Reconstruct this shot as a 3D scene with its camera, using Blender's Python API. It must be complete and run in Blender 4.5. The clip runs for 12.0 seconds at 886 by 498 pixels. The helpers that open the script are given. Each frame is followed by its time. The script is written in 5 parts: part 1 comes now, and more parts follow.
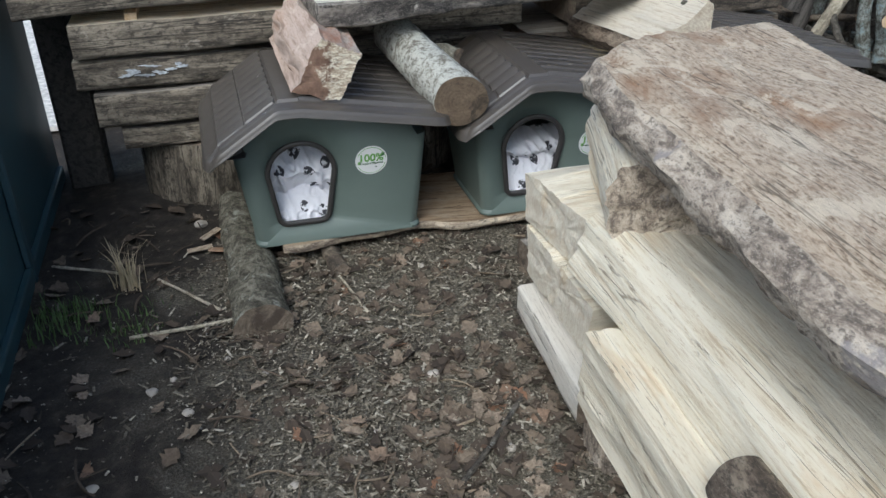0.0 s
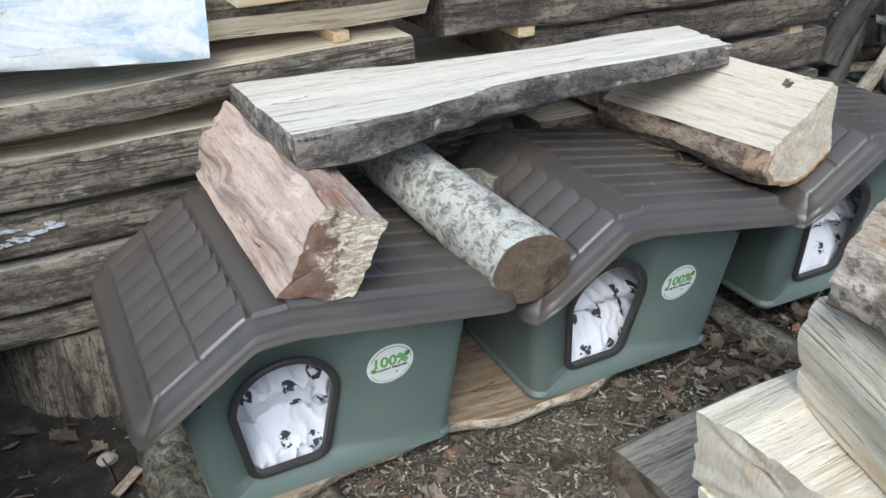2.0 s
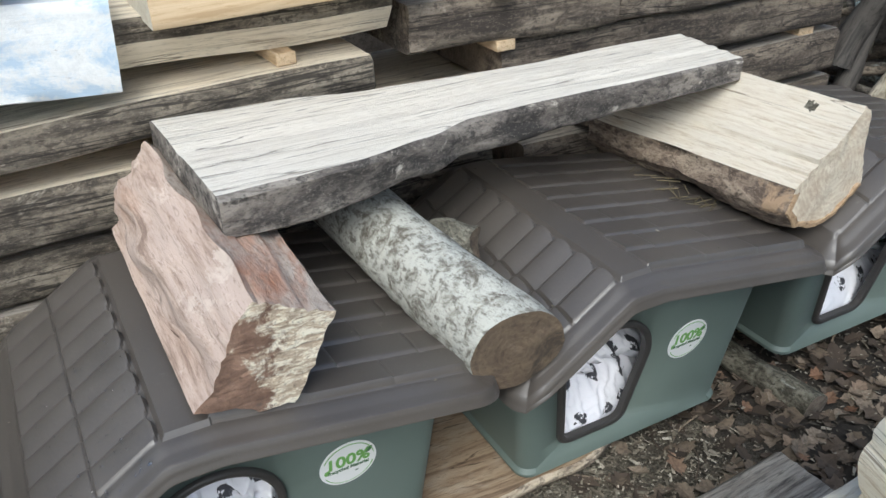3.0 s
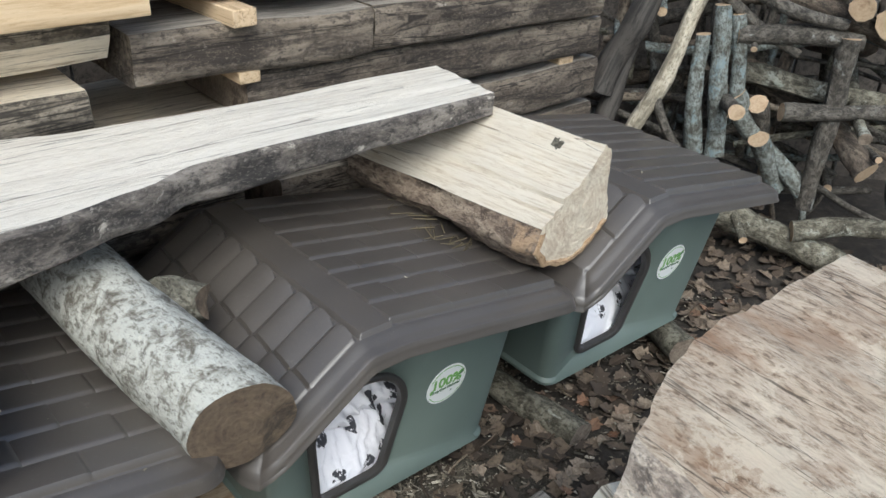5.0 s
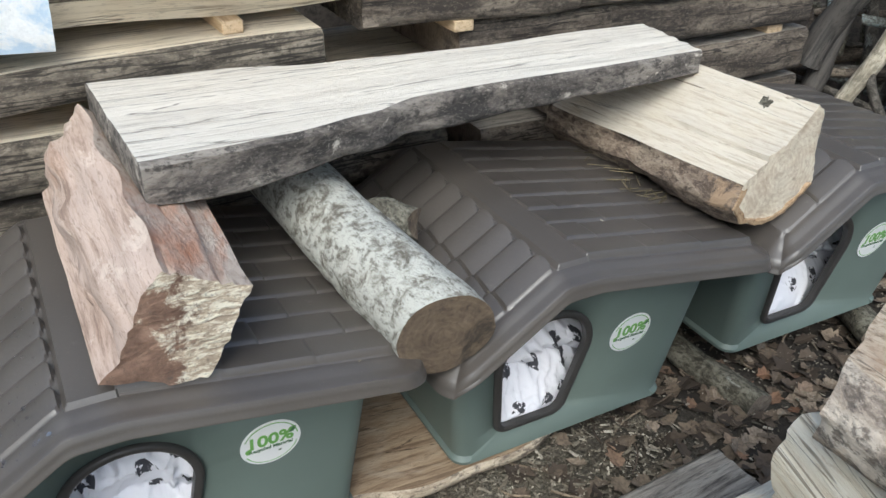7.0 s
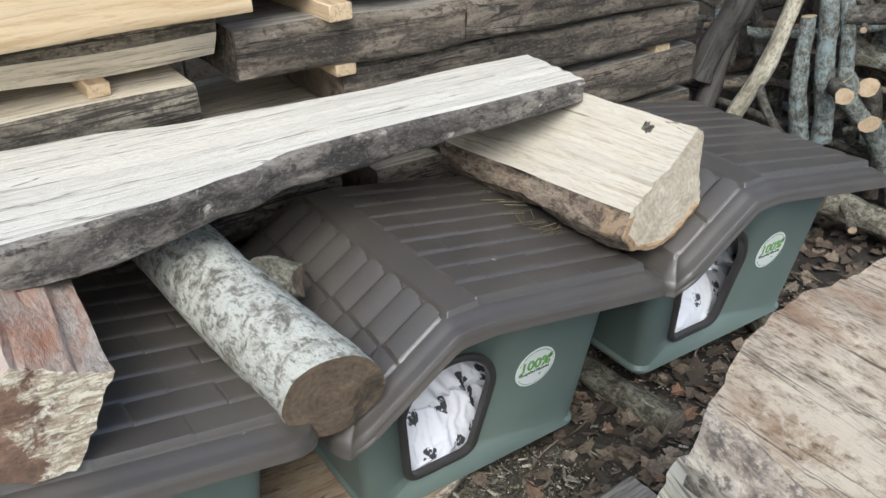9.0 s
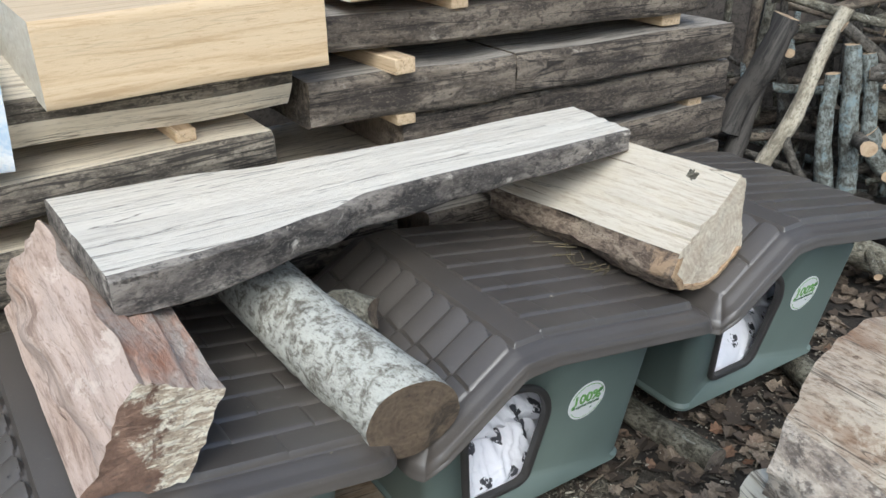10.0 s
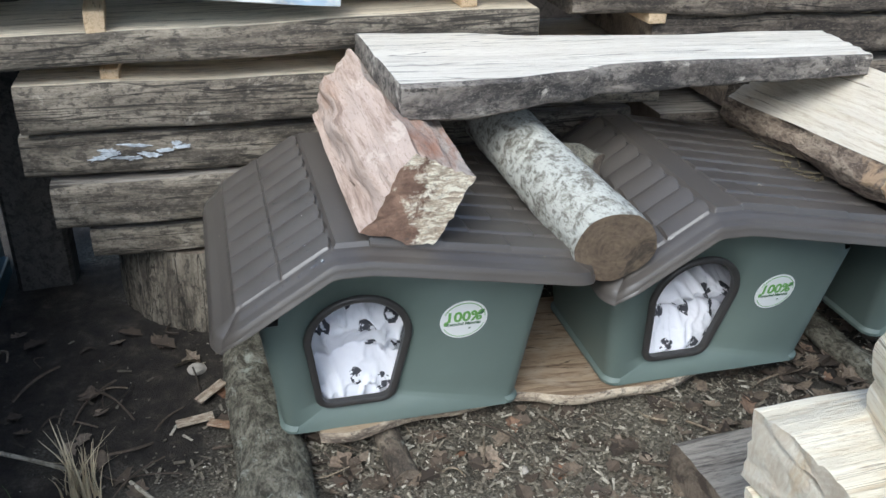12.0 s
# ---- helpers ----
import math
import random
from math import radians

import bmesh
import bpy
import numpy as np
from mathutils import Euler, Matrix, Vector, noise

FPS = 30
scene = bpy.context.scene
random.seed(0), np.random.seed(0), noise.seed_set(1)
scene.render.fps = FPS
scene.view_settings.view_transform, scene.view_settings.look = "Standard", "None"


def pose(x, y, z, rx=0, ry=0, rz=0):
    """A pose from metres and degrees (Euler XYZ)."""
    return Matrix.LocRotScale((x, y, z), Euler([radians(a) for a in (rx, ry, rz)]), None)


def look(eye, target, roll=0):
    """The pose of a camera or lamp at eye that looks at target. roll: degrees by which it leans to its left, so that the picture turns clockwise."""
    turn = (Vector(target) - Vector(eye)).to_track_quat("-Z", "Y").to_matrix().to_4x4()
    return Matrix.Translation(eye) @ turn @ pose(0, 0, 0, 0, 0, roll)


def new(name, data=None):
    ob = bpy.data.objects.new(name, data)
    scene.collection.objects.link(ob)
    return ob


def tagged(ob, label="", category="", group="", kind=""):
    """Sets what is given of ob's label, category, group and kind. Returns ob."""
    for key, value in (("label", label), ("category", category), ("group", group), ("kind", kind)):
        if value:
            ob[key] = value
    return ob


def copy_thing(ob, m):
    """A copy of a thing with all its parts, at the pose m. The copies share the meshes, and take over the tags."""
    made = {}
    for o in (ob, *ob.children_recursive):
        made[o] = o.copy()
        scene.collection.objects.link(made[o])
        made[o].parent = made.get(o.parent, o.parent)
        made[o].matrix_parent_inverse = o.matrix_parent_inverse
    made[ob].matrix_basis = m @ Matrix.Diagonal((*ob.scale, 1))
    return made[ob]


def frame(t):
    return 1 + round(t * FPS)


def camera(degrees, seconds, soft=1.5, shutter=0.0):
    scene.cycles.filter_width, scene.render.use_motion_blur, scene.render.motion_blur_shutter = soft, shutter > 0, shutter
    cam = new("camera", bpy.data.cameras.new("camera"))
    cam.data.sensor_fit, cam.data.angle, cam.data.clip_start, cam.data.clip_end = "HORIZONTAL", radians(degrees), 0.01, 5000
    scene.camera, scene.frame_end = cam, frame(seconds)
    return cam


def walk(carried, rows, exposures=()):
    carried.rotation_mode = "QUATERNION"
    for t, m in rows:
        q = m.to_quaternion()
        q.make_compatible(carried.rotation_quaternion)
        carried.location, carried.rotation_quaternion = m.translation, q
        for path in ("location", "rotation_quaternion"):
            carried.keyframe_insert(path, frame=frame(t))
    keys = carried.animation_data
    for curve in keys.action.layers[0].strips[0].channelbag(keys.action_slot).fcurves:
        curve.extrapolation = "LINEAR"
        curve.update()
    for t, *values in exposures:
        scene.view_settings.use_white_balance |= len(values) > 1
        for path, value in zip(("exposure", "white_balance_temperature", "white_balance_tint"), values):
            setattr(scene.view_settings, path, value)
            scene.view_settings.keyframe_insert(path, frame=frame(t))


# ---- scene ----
cam = camera(56.3, 12.0)
PATH = [
    (0, (0.084, 0.153, 1.195), (0.556, 1.84, 0.229), -0.7),
    (0.5, (0.062, 0.419, 1.183), (0.531, 2.125, 0.249), -0.3),
    (1, (0.064, 0.68, 1.194), (0.569, 2.368, 0.248), 0.2),
    (1.5, (0.01, 0.95, 1.189), (0.638, 2.596, 0.244), -0.8),
    (2, (0.017, 1.098, 1.182), (0.81, 2.672, 0.236), -1.0),
    (2.5, (0.098, 1.247, 1.175), (0.922, 2.788, 0.203), -1.5),
    (2.7, (0.137, 1.303, 1.178), (0.961, 2.841, 0.2), -1.5),
    (4.3, (0.217, 1.377, 1.175), (1.034, 2.863, 0.114), 0.5),
    (4.5, (0.253, 1.372, 1.181), (1.172, 2.798, 0.121), 1.9),
    (5, (0.331, 1.359, 1.198), (1.506, 2.657, 0.23), 3.4),
    (5.5, (0.339, 1.353, 1.197), (1.532, 2.662, 0.267), 3.0),
    (6, (0.278, 1.34, 1.177), (1.362, 2.731, 0.234), 2.4),
    (6.5, (0.24, 1.324, 1.163), (1.124, 2.83, 0.188), 1.6),
    (6.7, (0.231, 1.322, 1.157), (1.087, 2.834, 0.168), 2.0),
    (8.3, (0.308, 1.312, 1.174), (1.156, 2.778, 0.109), -0.5),
    (8.5, (0.316, 1.314, 1.178), (1.193, 2.773, 0.129), -0.6),
    (9, (0.329, 1.313, 1.187), (1.304, 2.765, 0.216), -0.6),
    (9.5, (0.284, 1.307, 1.193), (1.245, 2.756, 0.204), -0.7),
    (10, (0.203, 1.294, 1.207), (1.2, 2.8, 0.346), -0.2),
    (10.5, (0.072, 1.215, 1.204), (0.929, 2.823, 0.38), 1.5),
    (11, (-0.003, 1.148, 1.196), (0.653, 2.846, 0.369), 1.9),
    (11.5, (0.025, 1.095, 1.18), (0.657, 2.796, 0.34), 3.6),
    (12, (0.06, 1.024, 1.15), (0.569, 2.699, 0.183), 2.9),
]
EXPO = 0.34
EXPOSURES = [(0, -0.32, 6080), (0.5, -0.08, 6000), (1, 0.04, 5950), (2, 0.02, 6000), (2.5, 0.0, 6150), (4.5, -0.06, 6250), (5.5, -0.03, 6250), (9.5, 0.03, 6250), (10, -0.04, 6100), (10.5, -0.2, 6000), (11, -0.22, 5920), (11.5, -0.1, 5930), (12, 0.08, 5950)]
walk(cam, [(t, look(eye, target, roll)) for t, eye, target, roll in PATH], exposures=[(t, EXPO + d, kelvin - 190, 4) for t, d, kelvin in EXPOSURES])

# ---- light ----
SUN_EL, SUN_AZ = radians(47), radians(217)
world = bpy.data.worlds.new("sky")
scene.world = world
world.use_nodes = True
wn = world.node_tree
sky = wn.nodes.new("ShaderNodeTexSky")
sky.sky_type = 'NISHITA'
sky.sun_disc = False
sky.sun_elevation, sky.sun_rotation = SUN_EL, SUN_AZ
sky.air_density, sky.dust_density, sky.ozone_density = 1.0, 3.0, 1.0
wn.links.new(sky.outputs[0], wn.nodes["Background"].inputs[0])
wn.nodes["Background"].inputs[1].default_value = 0.15
sun = new("sun", bpy.data.lights.new("sun", "SUN"))
sun.data.energy, sun.data.angle, sun.data.color = 2.2, radians(38), (1.0, 0.975, 0.945)
sun.matrix_world = look((8 * math.sin(SUN_AZ) * math.cos(SUN_EL), 8 * math.cos(SUN_AZ) * math.cos(SUN_EL), 8 * math.sin(SUN_EL)), (0, 0, 0))


# ---- materials ----
def nodes_of(name):
    m = bpy.data.materials.new(name)
    m.use_nodes = True
    nt = m.node_tree
    return m, nt, nt.nodes["Principled BSDF"]


def nd(nt, kind, **kw):
    n = nt.nodes.new(kind)
    for k, v in kw.items():
        n.inputs[k].default_value = v
    return n


def coords(nt, scale, spread=7.0):
    """Object coordinates, shifted at random from thing to thing, stretched by scale."""
    tc = nt.nodes.new("ShaderNodeTexCoord")
    info = nt.nodes.new("ShaderNodeObjectInfo")
    mul = nt.nodes.new("ShaderNodeMath")
    mul.operation = 'MULTIPLY'
    mul.inputs[1].default_value = spread
    nt.links.new(info.outputs["Random"], mul.inputs[0])
    add = nt.nodes.new("ShaderNodeVectorMath")
    add.operation = 'ADD'
    nt.links.new(tc.outputs["Object"], add.inputs[0])
    nt.links.new(mul.outputs[0], add.inputs[1])
    mp = nt.nodes.new("ShaderNodeMapping")
    mp.inputs["Scale"].default_value = scale
    nt.links.new(add.outputs[0], mp.inputs["Vector"])
    return mp.outputs[0]


def noise_tex(nt, vec, scale, detail=6.0, rough=0.6, distort=0.0):
    n = nd(nt, "ShaderNodeTexNoise", Scale=scale, Detail=detail, Roughness=rough, Distortion=distort)
    nt.links.new(vec, n.inputs["Vector"])
    return n.outputs["Fac"]


def ramp(nt, fac, stops):
    r = nt.nodes.new("ShaderNodeValToRGB")
    el = r.color_ramp.elements
    while len(el) < len(stops):
        el.new(0.5)
    for e, (p, c) in zip(el, stops):
        e.position, e.color = p, (*c, 1.0)
    nt.links.new(fac, r.inputs[0])
    return r.outputs[0]


def mix(nt, fac, a, b, mode='MIX'):
    m = nt.nodes.new("ShaderNodeMix")
    m.data_type, m.blend_type = 'RGBA', mode
    if isinstance(fac, float):
        m.inputs[0].default_value = fac
    else:
        nt.links.new(fac, m.inputs[0])
    for socket, v in ((m.inputs[6], a), (m.inputs[7], b)):
        if isinstance(v, tuple):
            socket.default_value = (*v, 1.0)
        else:
            nt.links.new(v, socket)
    return m.outputs[2]


def bump(nt, bsdf, height, strength, distance):
    b = nd(nt, "ShaderNodeBump", Strength=strength, Distance=distance)
    nt.links.new(height, b.inputs["Height"])
    nt.links.new(b.outputs[0], bsdf.inputs["Normal"])


def wood_mat(name, pale, mid, dark, stain=(0.2, 0.13, 0.08), stain_at=0.62, grain=55.0, rough=0.75, strength=0.6, stretch=0.045, crack_amount=0.9, patch=None, patch_at=0.6):
    """Split or sawn wood with its grain along local Y."""
    m, nt, b = nodes_of(name)
    v = coords(nt, (1.0, stretch, 1.0))
    fine = noise_tex(nt, v, grain * 2.2, 8.0, 0.7, 0.3)
    broad = noise_tex(nt, v, grain * 0.4, 4.0, 0.6, 0.8)
    col = ramp(nt, fine, [(0.36, dark), (0.44, mid), (0.53, pale)])
    col = mix(nt, ramp(nt, broad, [(0.35, (0.0, 0.0, 0.0)), (0.7, (0.45, 0.45, 0.45))]), col, mid)
    spots = noise_tex(nt, coords(nt, (1.0, 0.35, 1.0), 3.0), 7.0, 5.0, 0.65, 0.5)
    col = mix(nt, ramp(nt, spots, [(stain_at, (0.0, 0.0, 0.0)), (stain_at + 0.14, (0.85, 0.85, 0.85))]), col, stain)
    speck = noise_tex(nt, coords(nt, (1.0, 0.14, 1.0), 5.0), 230.0, 8.0, 0.75)
    col = mix(nt, ramp(nt, speck, [(0.54, (0.0, 0.0, 0.0)), (0.64, (0.7, 0.7, 0.7))]), col, dark)
    if patch:
        worn = noise_tex(nt, coords(nt, (1.0, 0.6, 1.0), 4.0), 15.0, 8.0, 0.72, 0.3)
        col = mix(nt, ramp(nt, worn, [(patch_at, (0.0, 0.0, 0.0)), (patch_at + 0.05, (0.8, 0.8, 0.8))]), col, patch)
    split = noise_tex(nt, coords(nt, (1.0, 0.035, 1.0), 8.0), 24.0, 4.0, 0.55, 0.5)
    crack = ramp(nt, split, [(0.492, (0.0, 0.0, 0.0)), (0.498, (crack_amount,) * 3), (0.502, (crack_amount,) * 3), (0.508, (0.0, 0.0, 0.0))])
    col = mix(nt, mix(nt, 1.0, crack, ramp(nt, spots, [(0.40, (0.0, 0.0, 0.0)), (0.47, (1.0, 1.0, 1.0))]), 'MULTIPLY'), col, tuple(c * 0.45 for c in dark))
    nt.links.new(col, b.inputs["Base Color"])
    b.inputs["Roughness"].default_value = rough
    bump(nt, b, fine, strength, 0.005)
    return m


def bark_mat(name, dark, mid, pale, lichen, lichen_at=0.6, along=0.35, scale=28.0, strength=0.9, patch_scale=13.0, fleck=0.40, lines=0.0, band=(0.38, 0.49, 0.60)):
    """Bark or weathered waney edge: furrowed along local Y with lichen patches."""
    m, nt, b = nodes_of(name)
    v = coords(nt, (1.0, along, 1.0))
    n1 = noise_tex(nt, v, scale, 8.0, 0.68, 0.6)
    n2 = noise_tex(nt, coords(nt, (1.0, 0.6, 1.0), 4.0), scale * 3.2, 6.0, 0.7)
    col = ramp(nt, n1, [(band[0], dark), (band[1], mid), (band[2], pale)])
    col = mix(nt, ramp(nt, n2, [(fleck, (0.85, 0.85, 0.85)), (fleck + 0.09, (0.0, 0.0, 0.0))]), col, dark)
    n3 = noise_tex(nt, coords(nt, (1.0, 0.5, 1.0), 6.0), 230.0, 5.0, 0.75)
    col = mix(nt, ramp(nt, n3, [(0.53, (0.0, 0.0, 0.0)), (0.66, (0.55, 0.55, 0.55))]), col, pale)
    col = mix(nt, ramp(nt, n3, [(0.34, (0.7, 0.7, 0.7)), (0.46, (0.0, 0.0, 0.0))]), col, dark)
    patch = noise_tex(nt, coords(nt, (1.0, max(0.7, along), 1.0), 9.0), patch_scale, 7.0, 0.72, 0.4)
    col = mix(nt, ramp(nt, patch, [(lichen_at, (0.0, 0.0, 0.0)), (lichen_at + 0.07, (0.9, 0.9, 0.9))]), col, lichen)
    if lines:
        streak = noise_tex(nt, coords(nt, (1.0, 0.045, 1.0), 5.0), 95.0, 6.0, 0.7, 0.4)
        col = mix(nt, ramp(nt, streak, [(0.40, (lines,) * 3), (0.48, (0.0, 0.0, 0.0))]), col, tuple(c * 0.8 for c in dark))
        col = mix(nt, ramp(nt, streak, [(0.55, (0.0, 0.0, 0.0)), (0.66, (lines * 0.6,) * 3)]), col, pale)
        split = noise_tex(nt, coords(nt, (1.0, 0.03, 1.0), 8.0), 20.0, 4.0, 0.6, 0.5)
        col = mix(nt, ramp(nt, split, [(0.485, (0.0, 0.0, 0.0)), (0.495, (0.9, 0.9, 0.9)), (0.505, (0.9, 0.9, 0.9)), (0.515, (0.0, 0.0, 0.0))]), col, tuple(c * 0.5 for c in dark))
    nt.links.new(col, b.inputs["Base Color"])
    b.inputs["Roughness"].default_value = 0.88
    hgt = nt.nodes.new("ShaderNodeMath")
    hgt.operation = 'ADD'
    nt.links.new(n1, hgt.inputs[0])
    nt.links.new(n2, hgt.inputs[1])
    bump(nt, b, hgt.outputs[0], strength, 0.006)
    return m


def end_mat(name, pale, dark, rim=(0.1, 0.07, 0.05), rings=55.0, dirt_at=0.55, dirt=(0.09, 0.06, 0.04), fibre=1.0):
    """End grain: rings round local Y, radial cracks and dirt."""
    m, nt, b = nodes_of(name)
    tc = nt.nodes.new("ShaderNodeTexCoord")
    mp = nt.nodes.new("ShaderNodeMapping")
    mp.inputs["Scale"].default_value = (1.0, 0.0, 1.0)
    nt.links.new(tc.outputs["Object"], mp.inputs["Vector"])
    ln = nt.nodes.new("ShaderNodeVectorMath")
    ln.operation = 'LENGTH'
    nt.links.new(mp.outputs[0], ln.inputs[0])
    warp = noise_tex(nt, coords(nt, (1.0, 1.0, 1.0)), 16.0, 4.0, 0.6)
    add = nd(nt, "ShaderNodeMath")
    add.operation = 'MULTIPLY_ADD'
    nt.links.new(warp, add.inputs[0])
    add.inputs[1].default_value = 0.03
    nt.links.new(ln.outputs["Value"], add.inputs[2])
    sc = nd(nt, "ShaderNodeMath")
    sc.operation = 'MULTIPLY'
    sc.inputs[1].default_value = rings * 12
    nt.links.new(add.outputs[0], sc.inputs[0])
    sn = nd(nt, "ShaderNodeMath")
    sn.operation = 'SINE'
    nt.links.new(sc.outputs[0], sn.inputs[0])
    ring = ramp(nt, sn.outputs[0], [(0.0, dark), (0.8, pale)])
    blot = noise_tex(nt, coords(nt, (1.0, 1.0, 1.0), 5.0), 30.0, 8.0, 0.7, 0.6)
    col = mix(nt, 0.22, ramp(nt, blot, [(0.3, dark), (0.55, pale)]), ring)
    fine = noise_tex(nt, coords(nt, (1.0, 1.0, fibre), 2.0), 130.0, 8.0, 0.8)
    col = mix(nt, ramp(nt, fine, [(0.40, (0.75, 0.75, 0.75)), (0.49, (0.0, 0.0, 0.0))]), col, dark)
    spot = noise_tex(nt, coords(nt, (1.0, 1.0, 1.0), 6.0), 11.0, 7.0, 0.7, 0.5)
    col = mix(nt, ramp(nt, spot, [(dirt_at, (0.0, 0.0, 0.0)), (dirt_at + 0.1, (0.9, 0.9, 0.9))]), col, dirt)
    nt.links.new(col, b.inputs["Base Color"])
    b.inputs["Roughness"].default_value = 0.85
    bump(nt, b, fine, 1.0, 0.006)
    return m


def plain_mat(name, col, var=0.25, scale=20.0, rough=0.5, strength=0.1, dust=None, dust_at=0.6, fine=220.0):
    m, nt, b = nodes_of(name)
    v = coords(nt, (1.0, 1.0, 1.0), 1.0)
    n1 = noise_tex(nt, v, scale, 5.0, 0.6)
    lo = tuple(c * (1 - var) for c in col)
    hi = tuple(min(1.0, c * (1 + var)) for c in col)
    c = ramp(nt, n1, [(0.3, lo), (0.7, hi)])
    n2 = noise_tex(nt, v, fine, 4.0, 0.6)
    if dust:
        c = mix(nt, ramp(nt, noise_tex(nt, v, scale * 4.0, 8.0, 0.75), [(dust_at, (0.0, 0.0, 0.0)), (dust_at + 0.15, (0.5, 0.5, 0.5))]), c, dust)
        c = mix(nt, ramp(nt, noise_tex(nt, v, 420.0, 3.0, 0.7), [(0.66, (0.0, 0.0, 0.0)), (0.72, (0.7, 0.7, 0.7))]), c, dust)
    nt.links.new(c, b.inputs["Base Color"])
    r = ramp(nt, n1, [(0.3, (rough * 0.85,) * 3), (0.7, (min(1.0, rough * 1.2),) * 3)])
    nt.links.new(r, b.inputs["Roughness"])
    bump(nt, b, n2, strength, 0.001)
    return m


M_FRESH = wood_mat("fresh_split_wood", (0.83, 0.77, 0.63), (0.77, 0.69, 0.53), (0.56, 0.45, 0.30), (0.66, 0.49, 0.29), 0.59, 46.0, 0.75, 1.0, 0.035)
M_OLDTOP = wood_mat("weathered_pale_wood", (0.71, 0.67, 0.59), (0.65, 0.605, 0.525), (0.47, 0.425, 0.36), (0.55, 0.45, 0.33), 0.62, 62.0, 0.85, 0.8, 0.028, 1.0)
M_GREY = wood_mat("grey_aged_timber", (0.38, 0.345, 0.295), (0.25, 0.222, 0.19), (0.085, 0.074, 0.064), (0.13, 0.11, 0.095), 0.57, 40.0, 0.85, 0.9, 0.07, 0.5)
M_PLANKTOP = wood_mat("board_pale_face", (0.76, 0.68, 0.54), (0.63, 0.55, 0.42), (0.28, 0.23, 0.17), (0.34, 0.28, 0.21), 0.60, 40.0)
M_FRESHPLANK = wood_mat("fresh_sawn_plank", (0.66, 0.51, 0.33), (0.61, 0.455, 0.28), (0.49, 0.34, 0.19), (0.55, 0.39, 0.22), 0.72, 30.0, 0.7, 0.3, 0.045, 0.25)
M_PINK = wood_mat("reddish_split_wood", (0.53, 0.42, 0.355), (0.45, 0.34, 0.275), (0.25, 0.175, 0.135), (0.43, 0.25, 0.16), 0.60, 26.0, 0.85, 1.0, 0.10, 0.35, (0.63, 0.53, 0.45), 0.60)
M_RUSTFACE = wood_mat("rust_stained_split_face", (0.56, 0.485, 0.41), (0.46, 0.375, 0.31), (0.24, 0.18, 0.145), (0.40, 0.135, 0.050), 0.505, 60.0, 0.85, 1.0, 0.40, 0.3)
M_SPLITTOP = wood_mat("cream_split_face", (0.70, 0.64, 0.53), (0.64, 0.57, 0.455), (0.49, 0.405, 0.30), (0.50, 0.36, 0.19), 0.57, 84.0, 0.85, 1.0, 0.04, 1.0)
M_SLABTOP = wood_mat("brown_stained_slab", (0.58, 0.485, 0.37), (0.41, 0.315, 0.225), (0.15, 0.108, 0.076), (0.29, 0.165, 0.09), 0.53, 80.0, 0.85, 1.0, 0.30, 0.8, (0.66, 0.57, 0.44), 0.55)
M_BOARD = wood_mat("brown_board", (0.42, 0.32, 0.215), (0.32, 0.228, 0.145), (0.16, 0.105, 0.065), (0.47, 0.40, 0.31), 0.54, 22.0, 0.85, 0.9, 0.07)


def paint_mat():
    """Old white paint with blue patches, chipped along the grain."""
    m, nt, b = nodes_of("flaking_white_paint")
    v = coords(nt, (1.0, 1.0, 1.0), 7.0)
    cloud = noise_tex(nt, coords(nt, (1.0, 0.35, 1.0), 7.0), 7.0, 7.0, 0.68, 0.5)
    ragged = noise_tex(nt, v, 85.0, 6.0, 0.75)
    white = ramp(nt, ragged, [(0.3, (0.66, 0.68, 0.68)), (0.6, (0.82, 0.83, 0.82))])
    add = nd(nt, "ShaderNodeMath")
    add.operation = 'MULTIPLY_ADD'
    add.inputs[1].default_value = 0.22
    nt.links.new(ragged, add.inputs[0])
    nt.links.new(cloud, add.inputs[2])
    col = mix(nt, ramp(nt, add.outputs[0], [(0.585, (0.0, 0.0, 0.0)), (0.66, (0.8, 0.8, 0.8))]), white, (0.36, 0.50, 0.64))
    grain = noise_tex(nt, coords(nt, (1.0, 0.035, 1.0), 5.0), 60.0, 7.0, 0.72, 0.4)
    col = mix(nt, ramp(nt, grain, [(0.33, (0.8, 0.8, 0.8)), (0.39, (0.0, 0.0, 0.0))]), col, (0.30, 0.29, 0.27))
    chips = noise_tex(nt, coords(nt, (1.0, 0.4, 1.0), 3.0), 40.0, 8.0, 0.8)
    col = mix(nt, ramp(nt, chips, [(0.63, (0.0, 0.0, 0.0)), (0.66, (0.85, 0.85, 0.85))]), col, (0.33, 0.31, 0.28))
    nt.links.new(col, b.inputs["Base Color"])
    b.inputs["Roughness"].default_value = 0.6
    bump(nt, b, grain, 0.5, 0.003)
    return m


